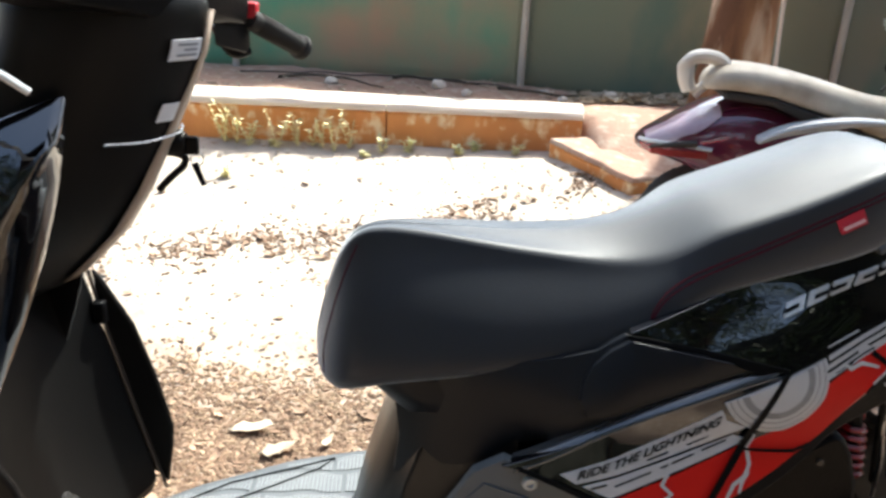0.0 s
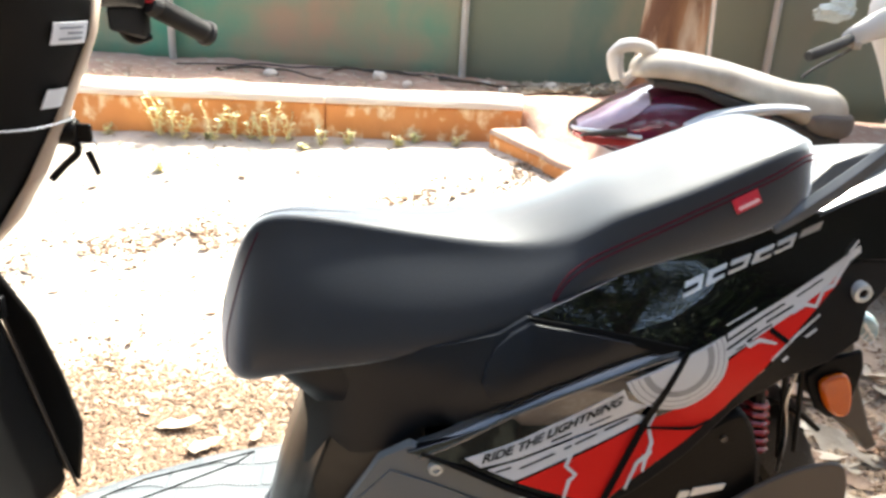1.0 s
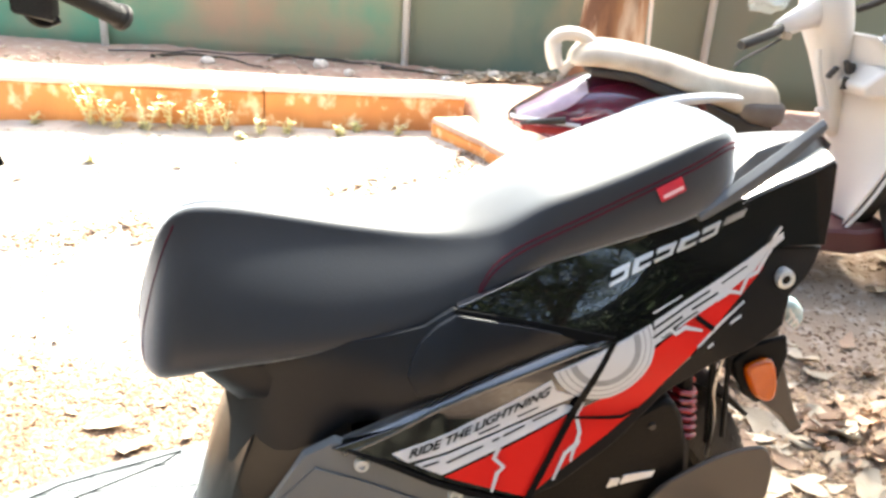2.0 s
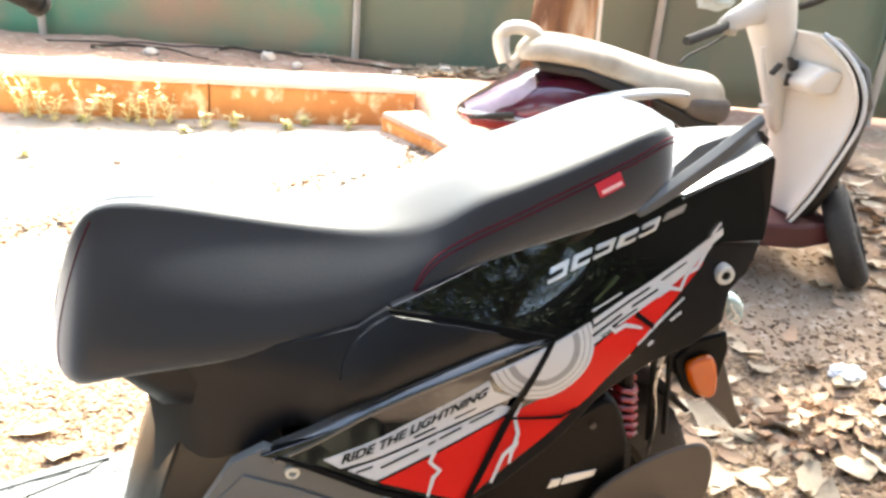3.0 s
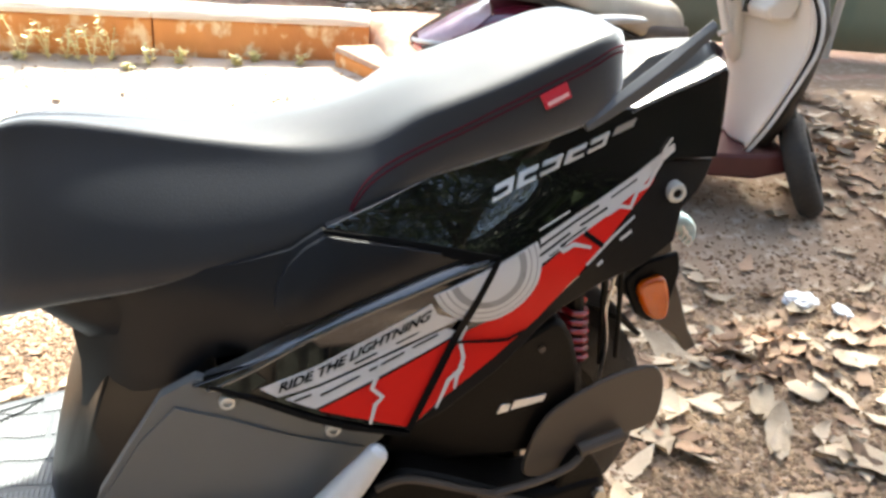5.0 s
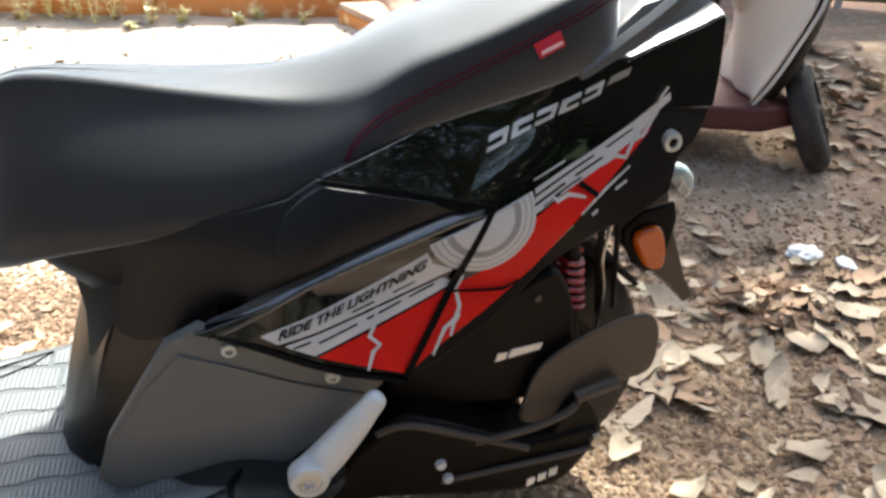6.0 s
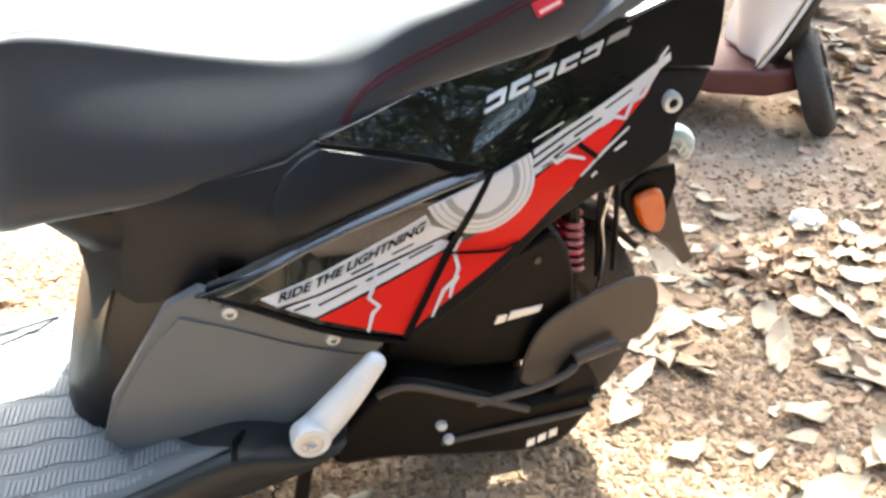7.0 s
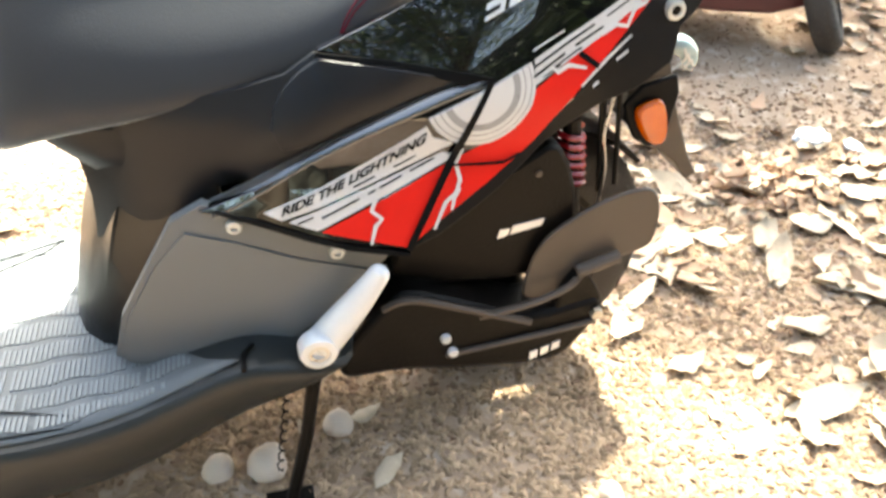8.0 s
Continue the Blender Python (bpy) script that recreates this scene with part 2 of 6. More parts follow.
# ---- mesh helpers ----
def finish(name, bm, mat, bevel=0.0, sharp=35, subsurf=0):
    bmesh.ops.recalc_face_normals(bm, faces=bm.faces[:])
    me = bpy.data.meshes.new(name)
    bm.to_mesh(me)
    bm.free()
    me.materials.append(mat)
    for p in me.polygons:
        p.use_smooth = True
    me.set_sharp_from_angle(angle=radians(sharp))
    ob = new(name, me)
    if bevel:
        mod = ob.modifiers.new("bevel", "BEVEL")
        mod.width, mod.segments, mod.limit_method, mod.angle_limit = bevel, 2, "ANGLE", radians(40)
    if subsurf:
        mod = ob.modifiers.new("smooth", "SUBSURF")
        mod.levels = mod.render_levels = subsurf
    return ob


def part(name, bm, mat, parent, label="", bevel=0.0, sharp=35, subsurf=0):
    ob = finish(name, bm, mat, bevel, sharp, subsurf)
    ob.parent = parent
    if label:
        ob["label"] = label
    return ob


def thing(name, where, label, category, group="", kind=""):
    ob = new(name)
    ob.matrix_basis = where
    return tagged(ob, label, category, group, kind)


def block(x0, x1, y0, y1, z0, z1):
    bm = bmesh.new()
    bmesh.ops.create_cube(bm, size=1.0)
    for v in bm.verts:
        v.co = Vector(((x0 + x1) / 2 + v.co.x * (x1 - x0), (y0 + y1) / 2 + v.co.y * (y1 - y0), (z0 + z1) / 2 + v.co.z * (z1 - z0)))
    return bm


def loft(rings, caps=True):
    bm = bmesh.new()
    rows = [[bm.verts.new(p) for p in ring] for ring in rings]
    n = len(rows[0])
    for a, b in zip(rows, rows[1:]):
        for i in range(n):
            bm.faces.new((a[i], a[(i + 1) % n], b[(i + 1) % n], b[i]))
    if caps:
        bm.faces.new(rows[0])
        bm.faces.new(rows[-1][::-1])
    return bm


def sheet(rows):
    """An open strip of quads through rows of points."""
    bm = bmesh.new()
    grid = [[bm.verts.new(p) for p in row] for row in rows]
    for a, b in zip(grid, grid[1:]):
        for i in range(len(a) - 1):
            bm.faces.new((a[i], a[i + 1], b[i + 1], b[i]))
    return bm


def thicken(bm, t):
    bmesh.ops.recalc_face_normals(bm, faces=bm.faces[:])
    bmesh.ops.solidify(bm, geom=bm.faces[:], thickness=t)
    return bm


def curve_points(pts, steps=4, closed=False):
    """A smooth run through the points."""
    p = [Vector(q) for q in pts]
    n, out = len(p), []
    for i in range(n if closed else n - 1):
        if closed:
            a, b, c, d = p[i - 1], p[i], p[(i + 1) % n], p[(i + 2) % n]
        else:
            a, b, c, d = p[max(i - 1, 0)], p[i], p[i + 1], p[min(i + 2, n - 1)]
        for s in range(steps):
            u = s / steps
            out.append(0.5 * (2 * b + (c - a) * u + (2 * a - 5 * b + 4 * c - d) * u * u + (3 * b - a - 3 * c + d) * u ** 3))
    if not closed:
        out.append(p[-1])
    return out


def tube(pts, radius, sides=8, closed=False, flat=1.0):
    """A round rod along the points; radius is a number or one for each point."""
    p = [Vector(q) for q in pts]
    rad = radius if isinstance(radius, (list, tuple)) else [radius] * len(p)
    rings, up = [], Vector((0.13, 0.31, 0.94))
    for i, q in enumerate(p):
        a = p[i - 1] if i or closed else q
        b = p[(i + 1) % len(p)] if i < len(p) - 1 or closed else q
        t = (b - a).normalized()
        s = t.cross(up).normalized()
        w = s.cross(t)
        rings.append([q + rad[i] * (math.cos(k * math.tau / sides) * s * flat + math.sin(k * math.tau / sides) * w) for k in range(sides)])
    if closed:
        rings.append(rings[0])
        bm = loft(rings, False)
        bmesh.ops.remove_doubles(bm, verts=bm.verts[:], dist=1e-6)
        return bm
    return loft(rings)


def turned(profile, sides=24, axis="y", at=(0, 0, 0)):
    """A body turned about an axis: profile of (radius, along)."""
    rings = []
    for k in range(sides):
        c, s = math.cos(k * math.tau / sides), math.sin(k * math.tau / sides)
        ring = []
        for r, a in profile:
            v = {"y": (r * c, a, r * s), "z": (r * c, r * s, a), "x": (a, r * c, r * s)}[axis]
            ring.append(Vector(v) + Vector(at))
        rings.append(ring)
    bm = bmesh.new()
    rows = [[bm.verts.new(p) for p in ring] for ring in rings]
    for i in range(sides):
        a, b = rows[i], rows[(i + 1) % sides]
        for j in range(len(profile) - 1):
            bm.faces.new((a[j], a[j + 1], b[j + 1], b[j]))
    bmesh.ops.remove_doubles(bm, verts=bm.verts[:], dist=1e-6)
    return bm


def join(*bms):
    out = bmesh.new()
    for bm in bms:
        me = bpy.data.meshes.new("t")
        bm.to_mesh(me)
        bm.free()
        out.from_mesh(me)
        bpy.data.meshes.remove(me)
    return out


def plate(outline, depth, step=0.04):
    """A flat plate from an outline in x and z, cut into cells, as faces at y = 0, to be laid onto a shape with bend()."""
    bm = bmesh.new()
    bm.faces.new([bm.verts.new((x, 0, z)) for x, z in outline])
    for axis in (0, 2):
        lo, hi = min(v.co[axis] for v in bm.verts), max(v.co[axis] for v in bm.verts)
        k = math.ceil(lo / step)
        while k * step < hi:
            co, no = Vector((0, 0, 0)), Vector((0, 0, 0))
            co[axis], no[axis] = k * step, 1
            bmesh.ops.bisect_plane(bm, geom=bm.verts[:] + bm.edges[:] + bm.faces[:], plane_co=co, plane_no=no, dist=1e-5)
            k += 1
    bmesh.ops.triangulate(bm, faces=[f for f in bm.faces if len(f.verts) > 4])
    return bm


def swell(x):
    """How far the side's rounded middle swells out along its length, from 0 to 1."""
    return max(0.0, min(1.0, (0.36 - x) / 0.12)) * max(0.0, min(1.0, (x + 0.06) / 0.08))


def upright_width(x, z):
    """Half the body's width beside the seat at a place along it and a height."""
    rear = 0.205 - 0.38 * min(0.12, max(0.0, z - 0.62)) - 0.2 * max(0.0, z - 0.74)
    h = max(0.0, min(0.18, z - 0.58))
    round_ = 0.215 - 0.05 * h - 1.95 * h * h - 0.3 * max(0.0, z - 0.76)
    upright = rear + swell(x) * (round_ - rear) + 0.06 * min(0.12, max(0.0, 0.56 - z))
    taper = 0.2 * (x - 0.2) if x > 0.38 else 0.2 * max(0.0, x - 0.02) ** 2 / 0.72
    return upright - taper - 0.08 * max(0, -x)


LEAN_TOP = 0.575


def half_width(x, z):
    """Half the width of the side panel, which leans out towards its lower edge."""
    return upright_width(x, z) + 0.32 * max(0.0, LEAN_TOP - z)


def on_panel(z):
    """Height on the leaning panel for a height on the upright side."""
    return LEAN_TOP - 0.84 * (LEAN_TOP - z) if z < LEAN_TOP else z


def skin(outline, off=0.0, depth=0.012, side=-1, wide=half_width, step=0.04):
    """A panel that follows the body's side; off: how far it stands proud; side -1 is the scooter's left."""
    bm = plate(outline, depth, step)
    for v in bm.verts:
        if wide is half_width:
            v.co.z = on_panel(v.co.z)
        v.co.y = wide(v.co.x, v.co.z) + off
    bmesh.ops.recalc_face_normals(bm, faces=bm.faces[:])
    bm.normal_update()
    if sum(f.normal.y for f in bm.faces) > 0:
        bmesh.ops.reverse_faces(bm, faces=bm.faces[:])
    out = bmesh.ops.extrude_face_region(bm, geom=bm.faces[:])
    for v in out["geom"]:
        if isinstance(v, bmesh.types.BMVert):
            v.co.y -= depth
    for v in bm.verts:
        v.co.y *= side
    return bm


def flat_plate(outline, y, depth):
    bm = bmesh.new()
    f = bm.faces.new([bm.verts.new((x, y, z)) for x, z in outline])
    out = bmesh.ops.extrude_face_region(bm, geom=[f])
    for v in out["geom"]:
        if isinstance(v, bmesh.types.BMVert):
            v.co.y += depth
    return bm


def ribbon(pts, width):
    """The outline of a thin band of even width along points in x and z."""
    p = [Vector(q) for q in pts]
    one, two = [], []
    for i, q in enumerate(p):
        t = (p[min(i + 1, len(p) - 1)] - p[max(i - 1, 0)]).normalized()
        n = Vector((-t.y, t.x))
        w = width * (1.0 if 0 < i < len(p) - 1 else 0.6) / 2
        one.append(tuple(q + n * w))
        two.append(tuple(q - n * w))
    return one + two[::-1]


def rounded(outline, steps=3):
    return [tuple(v)[:2] for v in curve_points([(x, z, 0) for x, z in outline], steps, True)]


# ---- ground, terrace, kerb, fence ----
def kerb_y(x):
    """The kerb's front face runs slightly away from the road."""
    return 3.66 + 0.15 * x


def ground_z(x, y):
    rise = 0.30 * max(0.0, min(1.0, (y - 1.6) / 1.95)) ** 1.5
    side = 0.04 * max(0.0, min(1.0, (x - 1.6) / 1.5)) * max(0.0, min(1.0, (y - 1.5) / 1.5))
    rough = 0.022 * noise.noise((x * 1.3, y * 1.3, 0.3)) + 0.008 * noise.noise((x * 6, y * 6, 1.7))
    calm = min(1.0, max(0.15, math.hypot(x - 0.25, y - 1.13) / 1.2))
    return rise + side + rough * calm


def span(fine0, fine1, step, far0, far1, coarse):
    out = list(np.arange(fine0, fine1 + 1e-6, step))
    a, s = fine0, step
    while a > far0:
        s *= coarse
        a -= s
        out.insert(0, a)
    a, s = fine1, step
    while a < far1:
        s *= coarse
        a += s
        out.append(a)
    return out


xs, ys = span(-2.2, 3.6, 0.05, -120, 120, 1.35), span(-0.2, 4.2, 0.05, -120, 120, 1.35)
g = sheet([[(x, y, ground_z(x, y)) for x in xs] for y in ys])
ground = finish("ground", g, SOIL, sharp=180)
tagged(ground, "dry reddish-brown soil yard, dusty and sunlit", "ground", kind="structure")


def terrace_height(x, y):
    return 0.46 + 0.03 * (y - kerb_y(x)) + 0.03 * noise.noise((x * 2.1, y * 2.1, 4.0)) + 0.012 * noise.noise((x * 8, y * 8, 2.0))


rows = []
for k in range(-2, 26):
    u = max(0, k) / 25
    row = []
    for x in np.arange(-4.5, 6.6, 0.08):
        y = kerb_y(x) + 0.10 + u * 1.6
        z = terrace_height(x, y)
        fall = max(0.0, min(1.0, (x - 0.9) / 0.8)) * max(0.0, 1 - u * 1.6)
        z = z * (1 - fall) + (ground_z(x, y) - 0.02) * fall
        if k < 0:
            y += 0.22 * k if x > 0.34 else 0.02 * k
            z = ground_z(x, y) - 0.03 if k == -2 else 0.5 * (z + ground_z(x, y)) + 0.02
        row.append((x, y, z))
    rows.append(row)
terrace = finish("ground_terrace", sheet(rows), TERRACE_SOIL, sharp=180)
tagged(terrace, "raised bed of dark reddish soil along the fence", "ground", kind="structure")

kerb = thing("kerb", pose(0, 0, 0), "weathered orange plastered kerb wall beside the sunlit yard", "kerb", kind="structure")


def kerb_piece(x0, x1, z0, z1, front, back, wobble, seed):
    rings = []
    n = max(2, int((x1 - x0) / 0.06))
    for i in range(n + 1):
        x = x0 + (x1 - x0) * i / n
        y = kerb_y(x)
        a = wobble * noise.noise((x * 5, seed, 0))
        b = wobble * noise.noise((x * 5, seed, 3))
        rings.append([(x, y - front + a, z0), (x, y - front + b, (z0 + z1) / 2), (x, y - front + a + 0.004, z1 - 0.012 + b), (x, y - front + 0.014, z1 + a * 0.6),
                      (x, y + back, z1 + b * 0.6), (x, y + back, z0)])
    return loft(rings)


edges = [-4.4, -2.3, -0.62, 0.30]
for i, (a, b) in enumerate(zip(edges, edges[1:])):
    part("kerb_block", kerb_piece(a + 0.003, b - 0.003, 0.10, 0.452, 0.0, 0.14, 0.008, i), KERB_PAINT, kerb, bevel=0.006)
    part("kerb_cap", kerb_piece(a + 0.002, b - 0.002, 0.452, 0.49, 0.006, 0.26, 0.010, i + 9), KERB_TOP, kerb, "sun-bleached cement capping", bevel=0.006)
return_kerb = []
for i in range(9):
    u = i / 8
    x, y = 0.20 + 0.36 * u, 3.62 - 0.34 * u
    z = 0.37 - 0.07 * u
    w = 0.012 * noise.noise((u * 6, 2, 1))
    return_kerb.append([(x - 0.05 + w, y - 0.02, 0.0), (x - 0.05 + w, y - 0.02, z - 0.02), (x - 0.03, y - 0.01, z + w), (x + 0.10, y + 0.04, z + w), (x + 0.12, y + 0.05, 0.0)])
part("kerb_return", loft(return_kerb), KERB_PAINT, kerb, bevel=0.006)
part("return_cap", loft([[(r[1][0] - 0.004, r[1][1] - 0.004, r[2][2] - 0.012), (r[1][0] + 0.004, r[1][1], r[2][2] + 0.012), (r[3][0] + 0.02, r[3][1] + 0.02, r[3][2] + 0.014), (r[3][0] + 0.03, r[3][1] + 0.02, r[3][2] - 0.012)] for r in return_kerb]), TERRACE_SOIL, kerb, "crumbling earth-stained capping", bevel=0.005)

FENCE_Y = 4.45


def fence_height(x):
    """The sheets stand lower towards the tree; their unseen top is shaped to place its shadow."""
    return 1.12 - 0.045 * x - 0.28 * max(0.0, min(1.0, x / 0.5, (2.2 - x) / 0.6)) + 0.22 * max(0.0, min(1.0, (x - 1.8) / 0.6))


fence = thing("fence", pose(0, 0, 0), "weathered green sheet-metal fence on thin pipe posts", "fence", kind="structure")
posts = [-5.2, -3.4, -1.7, -0.04, 1.60, 2.90, 4.6, 6.3]
for i, (a, b) in enumerate(zip(posts, posts[1:])):
    n = int((b - a) / 0.05)
    rows = []
    for u in (0.0, 0.15, 0.3, 0.45, 0.6, 0.8, 1.0):
        row = []
        for k in range(n + 1):
            x = a + (b - a) * k / n
            z = 0.38 + u * fence_height(x)
            row.append((x, FENCE_Y + 0.012 * (k % 2) + 0.02 * noise.noise((a + k * 0.1, z, 0)), z))
        rows.append(row)
    part("sheet", thicken(sheet(rows), 0.004), FENCE_TEAL if i in (1, 2) else FENCE, fence, "teal-green sheet smeared with rust-red dust" if i in (1, 2) else "", sharp=180)
for x in posts:
    lean = 0.012 * noise.noise((x, 0, 0))
    part("post", tube([(x, FENCE_Y - 0.045, 0.3), (x + lean, FENCE_Y - 0.045, 0.44 + fence_height(x))], 0.021, 10), POST, fence)
part("rail", tube([(-5.2, FENCE_Y + 0.035, 1.00), (6.3, FENCE_Y + 0.035, 0.85)], 0.018, 8), POST, fence)


# ---- trees ----
def leaf_cloud(centre, radius, count, size, seed, flat=0.6, clumpy=14):
    """Many small leaves in uneven clumps round limb ends."""
    rng = random.Random(seed)
    verts, faces = [], []
    clumps = []
    for _ in range(int(10 + radius * clumpy)):
        d = Vector((rng.gauss(0, 1), rng.gauss(0, 1), rng.gauss(0, flat))).normalized() * radius * rng.uniform(0.35, 1.0)
        clumps.append((Vector(centre) + Vector((d.x, d.y, d.z * flat)), radius * rng.uniform(0.12, 0.3)))
    for _ in range(count):
        c, r = rng.choice(clumps)
        p = c + Vector((rng.gauss(0, 1), rng.gauss(0, 1), rng.gauss(0, 0.7))) * r * 0.6
        a = Vector((rng.uniform(-1, 1), rng.uniform(-1, 1), rng.uniform(-0.6, 0.4))).normalized()
        b = a.cross(Vector((rng.uniform(-1, 1), rng.uniform(-1, 1), 1))).normalized()
        s = size * rng.uniform(0.6, 1.4)
        k = len(verts)
        verts += [p, p + a * s * 0.5 + b * s * 0.26, p + a * s, p + a * s * 0.5 - b * s * 0.26]
        faces.append((k, k + 1, k + 2, k + 3))
    return verts, faces, clumps


def tree(name, base, height, girth, crown_at, crown_radius, count, seed, label, leaf=0.12, bark=BARK, clumpy=14):
    t = thing(name, pose(*base), label, "tree")
    rng = random.Random(seed)
    pts, rad = [], []
    for i in range(15):
        u = i / 14
        pts.append((0.10 * u * height * 0.1 + 0.03 * rng.gauss(0, 1) * u, 0.03 * rng.gauss(0, 1) * u, u * height - 0.1))
        rad.append(girth * (1.0 + 0.35 * max(0, 1 - u * 12)) * (1 - 0.55 * u))
    trunk = tube(pts, rad, 18)
    for v in trunk.verts:
        k = 1 + 0.05 * noise.noise((v.co.x * 9, v.co.y * 9, v.co.z * 3)) + 0.02 * noise.noise((v.co.x * 30, v.co.y * 30, v.co.z * 9))
        v.co.x, v.co.y = v.co.x * k, v.co.y * k
    part("trunk", trunk, bark, t, subsurf=1)
    verts, faces, clumps = leaf_cloud(crown_at, crown_radius, count, leaf, seed, 0.6, clumpy)
    top = Vector(pts[-1])
    for c, r in clumps[:12]:
        mid = top.lerp(c, 0.5) + Vector((0, 0, 0.15))
        part("limb", tube(curve_points([Vector(pts[10]), mid, c], 4), [girth * 0.35 * (1 - 0.09 * i) for i in range(9)], 7), bark, t)
    me = bpy.data.meshes.new("crown")
    me.from_pydata([tuple(v) for v in verts], [], faces)
    me.materials.append(CROWN)
    crown = new("crown", me)
    crown.parent = t
    return t


# Its unseen crown is offset so that the right yard is shaded.
tree("tree", (1.0, 4.05, 0.42), 4.2, 0.172, (2.28, 0.63, 4.5), 1.5, 4600, 5, "tree with flaky orange-brown bark in front of the fence")
# Trees added out of view: they fill panel reflections and darken the scooter's side.
SHADE = "leafy dark green tree added out of view for shade and reflections"
for i, (x, y, cx, cy, cz, rad, count, leaf) in enumerate(((-0.5, -3.8, 2.9, 0.2, 2.9, 2.1, 10000, 0.09), (7.6, -1.6, -1.2, 0.0, 2.2, 2.0, 5500, 0.15), (-0.8, -4.2, 0.8, 0.7, 3.4, 2.0, 6000, 0.13), (-3.6, -3.2, 0.2, 0.0, 2.4, 2.2, 8000, 0.15),
                                                             (2.2, -6.0, 1.7, 0.8, 2.2, 1.9, 5000, 0.10), (-2.0, -1.6, -0.2, -0.4, 3.0, 1.7, 5200, 0.15))):
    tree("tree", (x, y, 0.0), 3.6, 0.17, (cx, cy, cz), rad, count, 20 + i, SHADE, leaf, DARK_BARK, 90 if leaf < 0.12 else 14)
# Added crowns, out of view, shade the ground that the gloss panels reflect.
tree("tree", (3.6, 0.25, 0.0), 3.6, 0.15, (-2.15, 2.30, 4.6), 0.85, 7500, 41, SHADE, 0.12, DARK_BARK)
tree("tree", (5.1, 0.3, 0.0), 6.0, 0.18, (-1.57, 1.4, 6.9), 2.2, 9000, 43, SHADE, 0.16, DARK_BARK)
# Added crown, out of view, breaks up the sky in the panel's reflection.
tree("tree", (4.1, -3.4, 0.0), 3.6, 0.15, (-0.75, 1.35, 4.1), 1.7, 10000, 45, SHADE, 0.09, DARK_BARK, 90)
# Tree added out of view to shade the far right of the yard.
tree("tree", (4.3, 6.6, 0.3), 4.0, 0.16, (-0.25, -0.4, 4.7), 1.6, 4800, 47, "leafy tree added out of view behind the fence for shade", 0.13, DARK_BARK, 22)
# Leaf belt added out of view, with gaps, to fill the gloss panels' reflections.
rng = random.Random(88)
verts, faces = [], []
for _ in range(70000):
    x, y, z = rng.uniform(-15, 17), rng.uniform(-10.6, -9.4), 14.0 * rng.random()
    if noise.noise((x * 1.5, 0.0, z * 1.5)) + 0.7 * noise.noise((x * 4.0, 5.0, z * 4.0)) + 0.26 - 0.4 * max(0.0, (z - 9.0) / 5) < 0:
        continue
    a = Vector((rng.uniform(-1, 1), rng.uniform(-1, 1), rng.uniform(-0.8, 0.5))).normalized()
    b = a.cross(Vector((rng.uniform(-1, 1), rng.uniform(-1, 1), 1))).normalized()
    l = 0.18 * rng.uniform(0.6, 1.4)
    q, i = Vector((x, y, z)), len(verts)
    verts += [tuple(q), tuple(q + a * l * 0.5 + b * l * 0.34), tuple(q + a * l), tuple(q + a * l * 0.5 - b * l * 0.34)]
    faces.append((i, i + 1, i + 2, i + 3))
me = bpy.data.meshes.new("far_woods")
me.from_pydata(verts, [], faces)
me.materials.append(CROWN)
tagged(new("far_woods", me), "belt of leafy dark green trees added out of view for reflections", "woods", kind="stuff")
# Walls added out of view to darken reflections in the scooter's panels.
unseen_wall_back = finish("unseen_wall_back", block(-12, 12, -6.6, -6.4, -0.1, 1.7), REFLECTION_WALL)
unseen_wall_side = finish("unseen_wall_side", block(5.5, 5.7, -6.4, 1.6, -0.1, 3.4), REFLECTION_WALL)
tagged(unseen_wall_side, "tall dark wall added out of view to darken the tail's reflections", "wall", kind="structure")
tagged(unseen_wall_back, "dull dark wall added out of view to darken the panel reflections", "wall", kind="structure")


# ---- the black scooter ----
scooter = thing("scooter", pose(0.2, 1.13, 0, 0, 0, 11), "glossy black scooter with red and silver side decals", "scooter")

# stations along the seat: x, underside, underside half width, crease, crease half width, crown
SEAT = [
    (-0.386, 0.585, 0.045, 0.625, 0.035, 0.630), (-0.376, 0.572, 0.085, 0.676, 0.046, 0.684), (-0.358, 0.566, 0.115, 0.736, 0.053, 0.744),
    (-0.340, 0.570, 0.135, 0.774, 0.057, 0.781), (-0.314, 0.580, 0.146, 0.792, 0.061, 0.797), (-0.270, 0.594, 0.155, 0.795, 0.066, 0.799),
    (-0.200, 0.606, 0.162, 0.789, 0.075, 0.793), (-0.120, 0.622, 0.166, 0.780, 0.086, 0.790), (-0.040, 0.642, 0.166, 0.774, 0.098, 0.803),
    (0.020, 0.668, 0.163, 0.772, 0.107, 0.824), (0.070, 0.702, 0.158, 0.780, 0.114, 0.845), (0.110, 0.722, 0.153, 0.797, 0.119, 0.862),
    (0.145, 0.736, 0.148, 0.824, 0.125, 0.874), (0.190, 0.750, 0.143, 0.840, 0.124, 0.884), (0.250, 0.766, 0.137, 0.862, 0.121, 0.899),
    (0.310, 0.780, 0.131, 0.888, 0.118, 0.917), (0.360, 0.796, 0.126, 0.911, 0.112, 0.930), (0.400, 0.814, 0.117, 0.922, 0.100, 0.936),
    (0.424, 0.834, 0.100, 0.919, 0.078, 0.928), (0.434, 0.862, 0.062, 0.905, 0.045, 0.910),
]
rings = []
